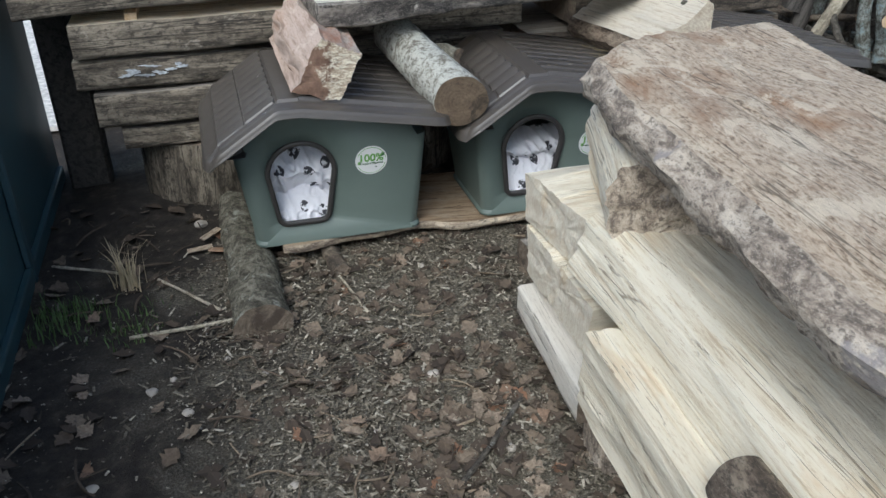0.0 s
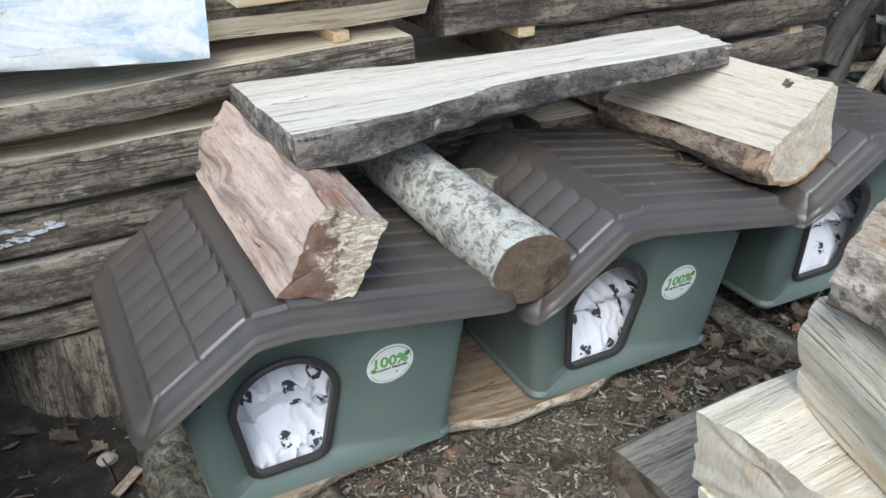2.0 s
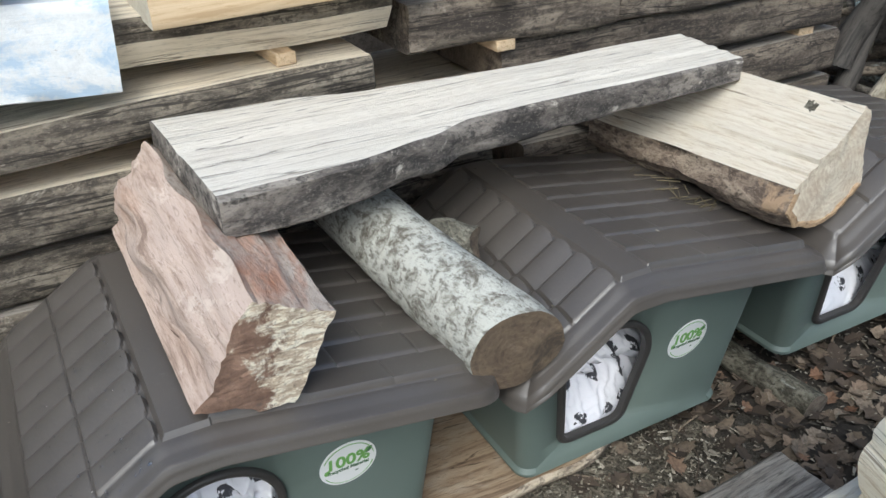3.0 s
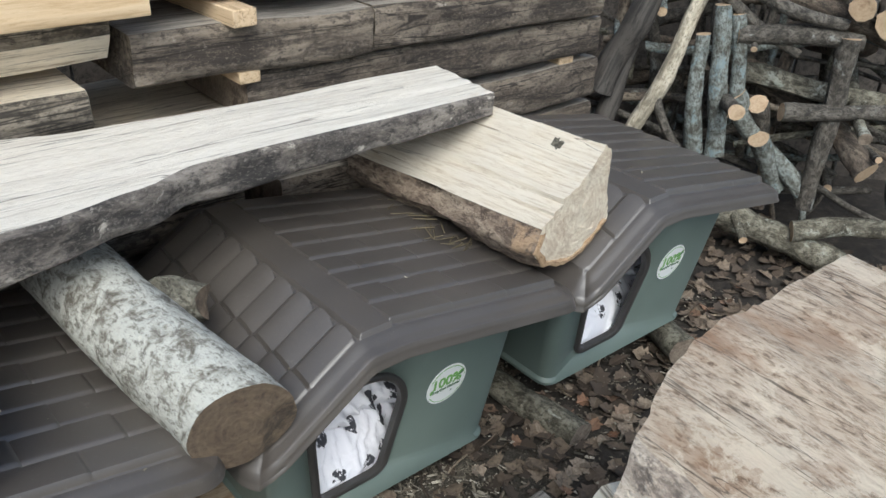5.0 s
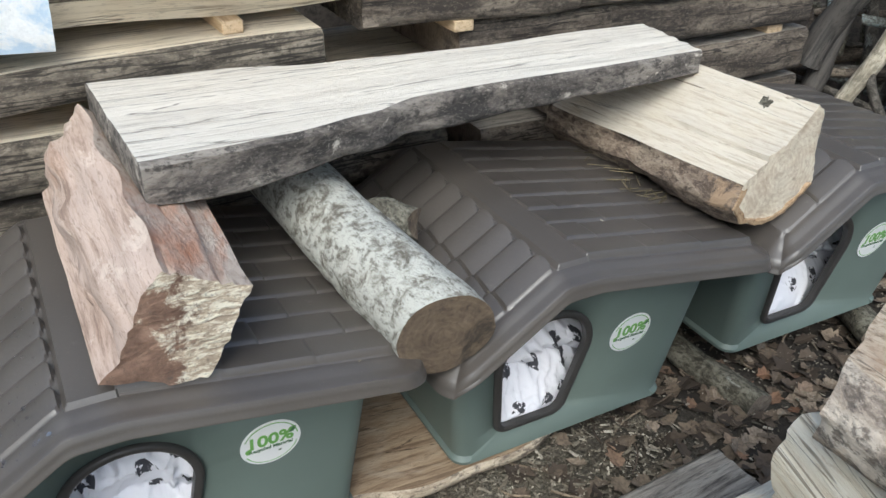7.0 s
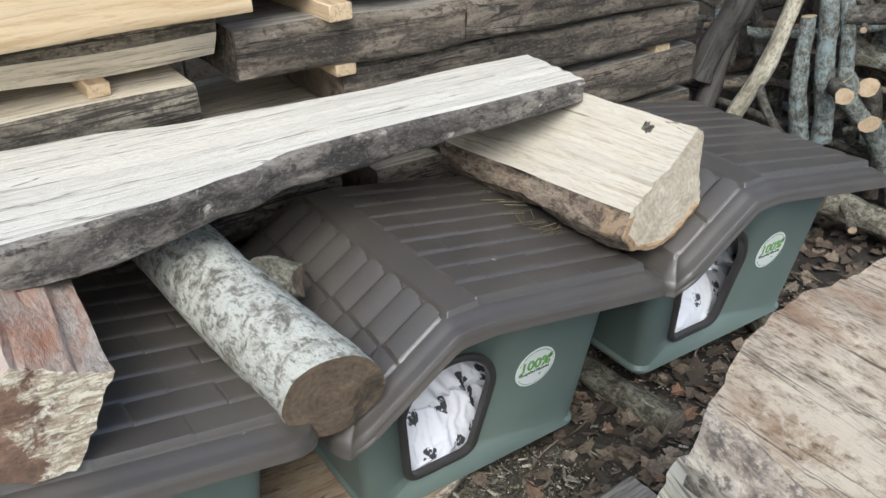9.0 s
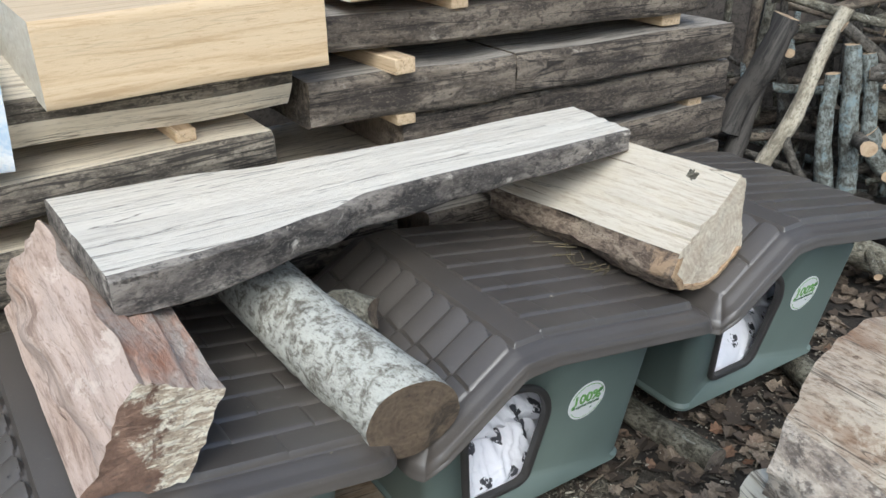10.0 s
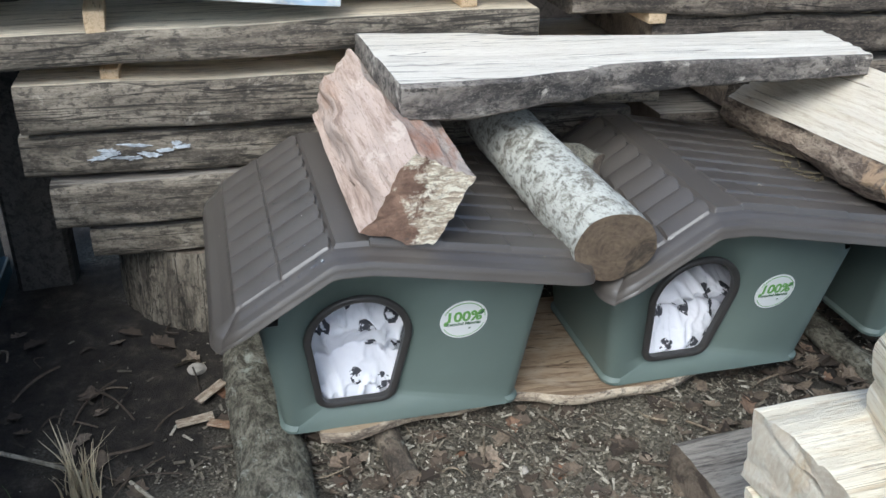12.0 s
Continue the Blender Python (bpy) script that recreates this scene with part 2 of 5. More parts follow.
M_PAINT = paint_mat()
M_EDGE = bark_mat("dark_waney_edge", (0.035, 0.031, 0.028), (0.14, 0.121, 0.105), (0.28, 0.25, 0.215), (0.56, 0.51, 0.44), 0.565, 0.3, 18.0)
M_TIMEDGE = bark_mat("weathered_timber_edge", (0.055, 0.046, 0.036), (0.175, 0.148, 0.113), (0.31, 0.268, 0.208), (0.50, 0.445, 0.365), 0.61, 0.22, 20.0, 0.9, 10.0, 0.40, 0.55)
M_TIMDARK = bark_mat("dark_timber_edge", (0.042, 0.033, 0.026), (0.135, 0.109, 0.083), (0.25, 0.208, 0.160), (0.36, 0.318, 0.26), 0.62, 0.2, 20.0, 0.9, 11.0, 0.40, 0.42)
M_PALEEDGE = bark_mat("pale_waney_edge", (0.13, 0.10, 0.08), (0.42, 0.34, 0.25), (0.64, 0.55, 0.42), (0.12, 0.095, 0.08), 0.6, 0.12, 24.0)
M_BIRCH = bark_mat("pale_lichen_bark", (0.15, 0.135, 0.108), (0.36, 0.35, 0.30), (0.55, 0.55, 0.49), (0.20, 0.175, 0.135), 0.615, 1.4, 30.0, 1.0, 9.0, 0.39, 0.0, (0.38, 0.44, 0.52))
M_BARK = bark_mat("brown_bark", (0.045, 0.036, 0.028), (0.13, 0.10, 0.075), (0.24, 0.20, 0.15), (0.33, 0.31, 0.25), 0.62)
M_SLABBARK = bark_mat("grey_shaggy_bark", (0.13, 0.105, 0.085), (0.40, 0.33, 0.26), (0.62, 0.54, 0.44), (0.30, 0.27, 0.26), 0.58, 0.3, 26.0)
M_GREENBARK = bark_mat("greenish_log_bark", (0.045, 0.040, 0.028), (0.145, 0.132, 0.098), (0.27, 0.255, 0.20), (0.40, 0.41, 0.35), 0.575, 0.7, 34.0, 1.0, 20.0)
M_TWIG = bark_mat("branch_bark", (0.030, 0.026, 0.021), (0.090, 0.079, 0.064), (0.165, 0.148, 0.124), (0.27, 0.275, 0.25), 0.585, 0.7, 44.0, 1.0, 26.0)
M_LICHEN = bark_mat("lichen_branch_bark", (0.065, 0.060, 0.046), (0.18, 0.19, 0.17), (0.31, 0.345, 0.325), (0.245, 0.315, 0.325), 0.55, 0.8, 46.0, 1.0, 24.0)
M_WHITESTICK = bark_mat("bare_pale_branch", (0.22, 0.19, 0.14), (0.48, 0.43, 0.33), (0.62, 0.56, 0.44), (0.20, 0.17, 0.13), 0.66, 0.2, 30.0)
M_END = end_mat("pale_end_grain", (0.85, 0.79, 0.66), (0.68, 0.59, 0.45), dirt=(0.58, 0.45, 0.3), dirt_at=0.62)
M_ENDFIBRE = end_mat("fibrous_end_grain", (0.85, 0.79, 0.66), (0.66, 0.56, 0.42), dirt=(0.66, 0.52, 0.34), dirt_at=0.58, fibre=0.16)
M_ENDOLD = end_mat("dull_end_grain", (0.30, 0.245, 0.185), (0.16, 0.12, 0.09), dirt=(0.08, 0.06, 0.045), dirt_at=0.5)
M_ENDBIRCH = end_mat("brown_end_grain", (0.235, 0.175, 0.115), (0.115, 0.08, 0.055), dirt=(0.05, 0.04, 0.03), dirt_at=0.52)


def heart_end_mat():
    """End of the reddish log: brown heart on one side, cream flaking wood on the other, darker towards the bottom."""
    m, nt, b = nodes_of("brown_heart_end")
    tc = nt.nodes.new("ShaderNodeTexCoord")
    sep = nt.nodes.new("ShaderNodeSeparateXYZ")
    nt.links.new(tc.outputs["Object"], sep.inputs[0])
    v = coords(nt, (1.0, 1.0, 1.0), 3.0)
    blot = noise_tex(nt, v, 24.0, 7.0, 0.7, 0.4)
    flake = noise_tex(nt, coords(nt, (0.45, 1.0, 1.6), 3.0), 95.0, 7.0, 0.7, 0.6)
    fine = noise_tex(nt, v, 240.0, 5.0, 0.75)

    def edge(out, scale, shift):
        q = nd(nt, "ShaderNodeMath")
        q.operation = 'MULTIPLY_ADD'
        q.inputs[1].default_value = scale
        nt.links.new(out, q.inputs[0])
        nt.links.new(blot, q.inputs[2])
        r = nd(nt, "ShaderNodeMath")
        r.operation = 'ADD'
        r.inputs[1].default_value = shift
        nt.links.new(q.outputs[0], r.inputs[0])
        return r.outputs[0]
    heart = ramp(nt, blot, [(0.35, (0.13, 0.075, 0.05)), (0.55, (0.27, 0.165, 0.115)), (0.7, (0.36, 0.24, 0.17))])
    cream = ramp(nt, flake, [(0.40, (0.38, 0.30, 0.22)), (0.50, (0.60, 0.50, 0.37)), (0.54, (0.80, 0.74, 0.60))])
    col = mix(nt, ramp(nt, edge(sep.outputs[0], 5.0, 0.0), [(0.50, (0.0, 0.0, 0.0)), (0.58, (1.0, 1.0, 1.0))]), heart, cream)
    col = mix(nt, ramp(nt, edge(sep.outputs[2], 7.0, 0.48), [(0.42, (0.85, 0.85, 0.85)), (0.54, (0.0, 0.0, 0.0))]), col, (0.13, 0.105, 0.085))
    col = mix(nt, ramp(nt, fine, [(0.36, (0.6, 0.6, 0.6)), (0.46, (0.0, 0.0, 0.0))]), col, (0.12, 0.085, 0.06))
    nt.links.new(col, b.inputs["Base Color"])
    b.inputs["Roughness"].default_value = 0.88
    bump(nt, b, flake, 1.0, 0.005)
    return m


M_ENDPINK = heart_end_mat()
M_ENDSPECK = end_mat("speckled_end_grain", (0.82, 0.74, 0.59), (0.52, 0.40, 0.28), dirt=(0.56, 0.40, 0.23), dirt_at=0.55)
M_ORANGEBARK = wood_mat("orange_inner_bark", (0.44, 0.31, 0.19), (0.35, 0.235, 0.135), (0.20, 0.125, 0.07), (0.26, 0.17, 0.10), 0.6, 60.0, 0.85, 0.8, 0.5)
M_SPLITBARK = bark_mat("orange_brown_bark", (0.07, 0.05, 0.036), (0.20, 0.15, 0.11), (0.36, 0.29, 0.215), (0.38, 0.265, 0.165), 0.57, 0.4, 30.0)
M_ENDORANGE = end_mat("orange_cut_end", (0.58, 0.44, 0.29), (0.46, 0.32, 0.20), dirt=(0.34, 0.22, 0.13), dirt_at=0.56)
M_SPACER = wood_mat("spacer_wood", (0.64, 0.49, 0.32), (0.56, 0.41, 0.25), (0.38, 0.26, 0.15), (0.46, 0.32, 0.19), 0.66, 60.0)
M_ROOF = plain_mat("brown_plastic", (0.074, 0.064, 0.055), 0.14, 9.0, 0.40, 0.22, (0.22, 0.20, 0.185), 0.62)
roof_bsdf = M_ROOF.node_tree.nodes["Principled BSDF"]
roof_bsdf.inputs["IOR"].default_value = 1.6
roof_bsdf.inputs["Coat Weight"].default_value = 0.6
roof_bsdf.inputs["Coat Roughness"].default_value = 0.5
M_BODY = plain_mat("green_plastic", (0.145, 0.186, 0.168), 0.08, 6.0, 0.5, 0.2, (0.18, 0.20, 0.17), 0.66)
M_FRAME = plain_mat("dark_trim_plastic", (0.050, 0.047, 0.045), 0.15, 30.0, 0.45, 0.15)
M_STICKER = plain_mat("white_sticker", (0.88, 0.89, 0.88), 0.02, 30.0, 0.35, 0.03)
M_GREENINK = plain_mat("green_ink", (0.18, 0.42, 0.10), 0.1, 40.0, 0.4, 0.03)
M_DARKINK = plain_mat("dark_green_ink", (0.06, 0.15, 0.07), 0.1, 40.0, 0.4, 0.03)
M_WALL = plain_mat("dark_teal_metal", (0.040, 0.088, 0.102), 0.4, 3.0, 0.45, 0.2, (0.05, 0.06, 0.06), 0.6)
M_WALLBAR = plain_mat("teal_metal_edge", (0.045, 0.085, 0.10), 0.25, 12.0, 0.45, 0.2, (0.12, 0.13, 0.13), 0.6)
M_POST = wood_mat("dark_post_wood", (0.09, 0.08, 0.07), (0.05, 0.045, 0.04), (0.02, 0.018, 0.016), (0.03, 0.027, 0.024), 0.55, 30.0)
M_BACKWALL = wood_mat("backing_board", (0.10, 0.085, 0.07), (0.06, 0.05, 0.042), (0.025, 0.02, 0.018), (0.04, 0.033, 0.028), 0.55, 25.0)
M_STONE = plain_mat("pebble_stone", (0.42, 0.38, 0.33), 0.3, 30.0, 0.85, 0.5)
# pale colour of the added slab, in place of bright daylight
M_DAYLIGHT = plain_mat("daylight_pale", (0.62, 0.60, 0.56), 0.4, 40.0, 0.9, 0.8)
M_OLDPAINT = plain_mat("old_white_paint", (0.46, 0.49, 0.52), 0.5, 70.0, 0.8, 0.4)
M_STRAW = plain_mat("brown_straw", (0.13, 0.105, 0.06), 0.5, 30.0, 0.85, 0.1)
M_GRASSDRY = plain_mat("dry_grass", (0.50, 0.42, 0.28), 0.3, 20.0, 0.8, 0.1)
M_GRASSGREEN = plain_mat("green_grass", (0.10, 0.16, 0.05), 0.4, 20.0, 0.7, 0.1)


def cloth_mat():
    m, nt, b = nodes_of("printed_white_cloth")
    v0 = coords(nt, (1.0, 1.0, 1.0), 2.0)
    sep = nt.nodes.new("ShaderNodeSeparateXYZ")
    nt.links.new(v0, sep.inputs[0])
    com = nt.nodes.new("ShaderNodeCombineXYZ")
    nt.links.new(sep.outputs[0], com.inputs[0])
    nt.links.new(sep.outputs[2], com.inputs[1])
    v = com.outputs[0]
    warp = nd(nt, "ShaderNodeTexNoise", Scale=55.0, Detail=3.0)
    nt.links.new(v, warp.inputs["Vector"])
    vm = nt.nodes.new("ShaderNodeVectorMath")
    vm.operation = 'MULTIPLY_ADD'
    vm.inputs[1].default_value = (0.02, 0.02, 0.0)
    nt.links.new(warp.outputs["Color"], vm.inputs[0])
    nt.links.new(v, vm.inputs[2])
    vo = nd(nt, "ShaderNodeTexVoronoi", Scale=15.0, Randomness=0.7)
    vo.voronoi_dimensions = '2D'
    nt.links.new(vm.outputs[0], vo.inputs["Vector"])
    marks = ramp(nt, vo.outputs["Distance"], [(0.200, (0.95, 0.95, 0.95)), (0.218, (0.0, 0.0, 0.0))])
    holes = ramp(nt, noise_tex(nt, v, 75.0, 3.0, 0.6), [(0.45, (0.0, 0.0, 0.0)), (0.49, (1.0, 1.0, 1.0))])
    fac = mix(nt, 1.0, marks, holes, 'MULTIPLY')
    col = mix(nt, fac, (0.85, 0.85, 0.90), (0.012, 0.012, 0.02))
    nt.links.new(col, b.inputs["Base Color"])
    b.inputs["Roughness"].default_value = 0.85
    bump(nt, b, noise_tex(nt, v, 500.0, 2.0, 0.5), 0.2, 0.001)
    return m


M_CLOTH = cloth_mat()


def drop_mat():
    m, nt, b = nodes_of("water_drop")
    b.inputs["Base Color"].default_value = (0.95, 0.97, 1.0, 1.0)
    b.inputs["Roughness"].default_value = 0.03
    b.inputs["IOR"].default_value = 1.33
    b.inputs["Transmission Weight"].default_value = 1.0
    return m


M_DROP = drop_mat()


def ground_mat():
    m, nt, b = nodes_of("soil_with_sawdust")
    v = coords(nt, (1.0, 1.0, 1.0), 0.0)
    big = noise_tex(nt, v, 2.2, 6.0, 0.6, 0.3)
    midn = noise_tex(nt, v, 22.0, 8.0, 0.7)
    fine = noise_tex(nt, v, 190.0, 5.0, 0.7)
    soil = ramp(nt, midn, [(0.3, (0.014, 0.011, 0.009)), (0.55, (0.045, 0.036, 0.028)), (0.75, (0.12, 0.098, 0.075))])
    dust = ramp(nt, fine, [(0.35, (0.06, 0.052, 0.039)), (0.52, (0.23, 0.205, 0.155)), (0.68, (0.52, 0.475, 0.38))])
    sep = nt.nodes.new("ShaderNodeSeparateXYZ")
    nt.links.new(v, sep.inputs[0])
    # sawdust thins from x 0.5; dark wall side also holds the wall's shade
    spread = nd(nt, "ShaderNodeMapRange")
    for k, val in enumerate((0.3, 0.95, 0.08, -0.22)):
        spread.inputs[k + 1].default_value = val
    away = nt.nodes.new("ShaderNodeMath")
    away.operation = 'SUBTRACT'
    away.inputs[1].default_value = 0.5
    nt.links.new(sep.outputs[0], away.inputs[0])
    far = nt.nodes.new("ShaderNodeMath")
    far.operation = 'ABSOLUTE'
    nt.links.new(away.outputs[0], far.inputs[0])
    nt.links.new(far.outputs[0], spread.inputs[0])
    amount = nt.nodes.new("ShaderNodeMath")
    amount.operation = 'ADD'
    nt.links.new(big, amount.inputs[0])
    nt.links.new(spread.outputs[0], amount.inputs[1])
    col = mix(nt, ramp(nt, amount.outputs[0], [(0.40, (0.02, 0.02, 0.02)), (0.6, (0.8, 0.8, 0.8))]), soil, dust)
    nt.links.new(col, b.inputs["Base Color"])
    b.inputs["Roughness"].default_value = 0.95
    hgt = nt.nodes.new("ShaderNodeMath")
    hgt.operation = 'ADD'
    nt.links.new(midn, hgt.inputs[0])
    nt.links.new(fine, hgt.inputs[1])
    bump(nt, b, hgt.outputs[0], 0.9, 0.012)
    return m


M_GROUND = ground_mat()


def litter_mat(name, stops, rough=0.85):
    m, nt, b = nodes_of(name)
    g = nt.nodes.new("ShaderNodeNewGeometry")
    col = ramp(nt, g.outputs["Random Per Island"], stops)
    n = noise_tex(nt, coords(nt, (1.0, 1.0, 1.0), 0.0), 130.0, 5.0, 0.6)
    col = mix(nt, ramp(nt, n, [(0.35, (0.6, 0.6, 0.6)), (0.6, (0.0, 0.0, 0.0))]), col, (0.05, 0.035, 0.025))
    nt.links.new(col, b.inputs["Base Color"])
    b.inputs["Roughness"].default_value = rough
    bump(nt, b, n, 0.4, 0.002)
    return m


M_LEAF = litter_mat("dead_leaves", [(0.0, (0.04, 0.030, 0.022)), (0.35, (0.095, 0.070, 0.050)), (0.7, (0.17, 0.130, 0.092)), (0.93, (0.29, 0.23, 0.17)), (1.0, (0.22, 0.11, 0.06))])
M_CHIP = litter_mat("wood_chips", [(0.0, (0.06, 0.050, 0.036)), (0.35, (0.16, 0.138, 0.102)), (0.8, (0.30, 0.268, 0.205)), (1.0, (0.64, 0.59, 0.48))])
M_TWIGS = litter_mat("twig_litter", [(0.0, (0.05, 0.038, 0.028)), (0.6, (0.14, 0.105, 0.075)), (1.0, (0.36, 0.29, 0.20))])


# ---- building helpers ----
def part(name, bm, material, parent, label="", smooth=True, angle=40):
    me = bpy.data.meshes.new(name)
    bm.to_mesh(me)
    bm.free()
    me.materials.append(material)
    if smooth:
        me.polygons.foreach_set("use_smooth", [True] * len(me.polygons))
        me.set_sharp_from_angle(angle=radians(angle))
    ob = new(name, me)
    ob.parent = parent
    return tagged(ob, label)


def empty(name, m, label, category, group="", kind=""):
    ob = new(name)
    ob.empty_display_size = 0.05
    ob.matrix_basis = m
    return tagged(ob, label, category, group, kind)


def along(a, b, roll=0.0):
    """Frame at a with local Y towards b and local Z as near to up as it goes."""
    a, b = Vector(a), Vector(b)
    y = (b - a).normalized()
    x = y.cross(Vector((0, 0, 1)))
    x = x.normalized() if x.length > 0.05 else Vector((1, 0, 0))
    z = x.cross(y)
    m = Matrix((x, y, z)).transposed().to_4x4()
    return Matrix.Translation(a) @ m @ Matrix.Rotation(radians(roll), 4, 'Y'), (b - a).length


def log_thing(name, a, b, outline, mats, label, category, group="", roll=0.0, seed=0.0, step=0.011, rough=0.003,
              sway=0.006, taper=1.0, skew=(0.0, 0.0), bend=(0.0, 0.0), end_rough=0.003, kind="", nose=0.0, belly=(1.0, 1.0), rim=None, shape=None):
    """A log, slab or board from a to b. outline: points (x, z, tag) round the axis; a tag names the side up to the next point.
    mats: tag -> (part name, material); 'e' is the cut end. skew: how far each end leans along the axis per metre of x.
    shape: (x, f, z) -> x, z, the outline at the share f of the length."""
    m, length = along(a, b, roll)
    thing = empty(name, m, label, category, group, kind)
    pts = []
    n = len(outline)
    for i in range(n):
        x0, z0, tag = outline[i]
        x1, z1, _ = outline[(i + 1) % n]
        k = max(1, int(round(math.hypot(x1 - x0, z1 - z0) / step)))
        for j in range(k):
            f = j / k
            pts.append((x0 + (x1 - x0) * f, z0 + (z1 - z0) * f, tag))
    cx, cz = sum(p[0] for p in pts) / len(pts), sum(p[1] for p in pts) / len(pts)
    half = max(p[0] for p in pts) - cx
    half_z = max(p[1] for p in pts)
    rows = max(6, int(length / 0.022))
    off = Vector((seed * 3.7, seed * 1.3, seed * 2.1))
    grid = []
    for r in range(rows + 1):
        f = r / rows
        y = f * length
        s = 1 + (taper - 1) * f
        wx = noise.noise(Vector((y * 4, 0, 0)) + off) * sway + bend[0] * math.sin(math.pi * f)
        wz = noise.noise(Vector((y * 4, 9, 0)) + off) * sway + bend[1] * math.sin(math.pi * f)
        ring = []
        for x, z, tag in pts:
            if shape:
                x, z = shape(x, f, z)
            d = Vector((x - cx, 0, z - cz))
            d = d.normalized() if d.length > 1e-6 else Vector((1, 0, 0))
            if tag == 'b':
                h = noise.noise(Vector((x * 30, y * 14, z * 30)) + off) + 0.7 * noise.noise(Vector((x * 75, y * 50, z * 75)) + off)
                h += 1.2 * noise.noise(Vector((x * 9, y * 9, z * 9)) + off)
            else:
                h = noise.noise(Vector((x * 60, y * 3, z * 60)) + off) + 0.6 * noise.noise(Vector((x * 130, y * 9, z * 130)) + off)
                h += 1.0 * noise.noise(Vector((x * 14, y * 3, z * 14)) + off)
            d = d * (h * rough)
            if z < cz and belly != (1.0, 1.0):
                deep = belly[0] + (belly[1] - belly[0]) * f + 0.28 * noise.noise(Vector((y * 7, 3, 0)) + off) * (belly[0] - 1)
                d.z += (z - half_z) * (deep - 1)
            lean = skew[0] * (1 - f) + skew[1] * f
            lean_y = (x - cx) * lean + nose * max(0.0, (x - cx) / half) ** 2 * max(0.0, 1 - y / 0.4)
            ring.append(Vector((cx + (x - cx) * s + wx + d.x, y + lean_y, cz + (z - cz) * s + wz + d.z)))
        grid.append(ring)
    k = len(pts)
    for tag in dict.fromkeys(p[2] for p in pts):
        bm = bmesh.new()
        vs = {}

        def vert(r, i):
            if (r, i) not in vs:
                vs[r, i] = bm.verts.new(grid[r][i])
            return vs[r, i]

        for i in range(k):
            if pts[i][2] == tag:
                for r in range(rows):
                    bm.faces.new((vert(r, i), vert(r + 1, i), vert(r + 1, (i + 1) % k), vert(r, (i + 1) % k)))
        bmesh.ops.recalc_face_normals(bm, faces=bm.faces)
        mid = sum((v.co for v in bm.verts), Vector()) / len(bm.verts)
        f0 = max(bm.faces, key=lambda f: f.calc_area())
        c0 = f0.calc_center_median()
        if f0.normal.dot(Vector((c0.x - cx, 0, c0.z - cz))) < 0:
            bmesh.ops.reverse_faces(bm, faces=bm.faces)
        part(mats[tag][0], bm, mats[tag][1], thing, angle=55)
    for r, sgn in ((0, -1), (rows, 1)):
        bm = bmesh.new()
        c = sum(grid[r], Vector()) / k
        last = None
        for q in (1.0, 0.82, 0.62, 0.42, 0.2):
            ring = []
            for i in range(k):
                p = c + (grid[r][i] - c) * q
                if q < 1.0:
                    p = p + Vector((0, noise.noise(Vector((p.x * 45, p.z * 45, r)) + off) * end_rough, 0))
                ring.append(bm.verts.new(p))
            if last:
                for i in range(k):
                    bm.faces.new((last[i], last[(i + 1) % k], ring[(i + 1) % k], ring[i]))
            last = ring
        cv = bm.verts.new(c)
        for i in range(k):
            bm.faces.new((last[i], last[(i + 1) % k], cv))
        if rim and r == 0:
            band = bmesh.new()
            arc = [i for i in range(k) if pts[i][2] == 'b']
            rows3 = [[band.verts.new(c + (grid[r][i] - c) * q * (1 + 0.03 * noise.noise(Vector((i * 0.7, q * 9, seed)))) + Vector((0, -d, 0))) for i in arc]
                     for q, d in ((1.0, 0.0), (0.985, 0.003), (0.90, 0.004), (0.86, -0.004))]
            for a0, a1 in zip(rows3, rows3[1:]):
                for i in range(len(arc) - 1):
                    band.faces.new((a0[i], a0[i + 1], a1[i + 1], a1[i]))
            bmesh.ops.recalc_face_normals(band, faces=band.faces)
            part("inner_bark", band, rim, thing, "orange inner bark rim")
        bmesh.ops.recalc_face_normals(bm, faces=bm.faces)
        if sum((f.normal.y for f in bm.faces)) * sgn < 0:
            bmesh.ops.reverse_faces(bm, faces=bm.faces)
        part("cut_end", bm, mats['e'][1], thing)
    return thing


def circle(r, n=20, tag='b', squash=1.0, wob=0.0, seed=0):
    out = []
    for i in range(n):
        a = 2 * math.pi * i / n
        q = r * (1 + wob * noise.noise(Vector((math.cos(a) * 1.5, math.sin(a) * 1.5, seed * 5.3))))
        out.append((q * math.cos(a), q * squash * math.sin(a), tag))
    return out


def rect(w, h, tags="tbuf", bev=0.006):
    """Rectangle with small chamfers; w along x, h along z. tags: top, right (+x), under, left."""
    t, rr, u, l = tags
    x, z = w / 2, h / 2
    return [(-x + bev, z, t), (x - bev, z, rr), (x, z - bev, rr), (x, -z + bev, rr), (x - bev, -z, u),
            (-x + bev, -z, l), (-x, -z + bev, l), (-x, z - bev, l)]


def box_bm(w, d, h, bev=0.002):
    bm = bmesh.new()
    bmesh.ops.create_cube(bm, size=1.0, matrix=Matrix.Diagonal((w, d, h, 1)))
    if bev:
        bmesh.ops.bevel(bm, geom=bm.edges[:], offset=bev, segments=1, affect='EDGES')
    return bm


# ---- ground ----
def ground_z(x, y):
    return 0.045 + 0.012 * noise.noise(Vector((x * 2.3, y * 2.3, 1))) + 0.005 * noise.noise(Vector((x * 9, y * 9, 4)))


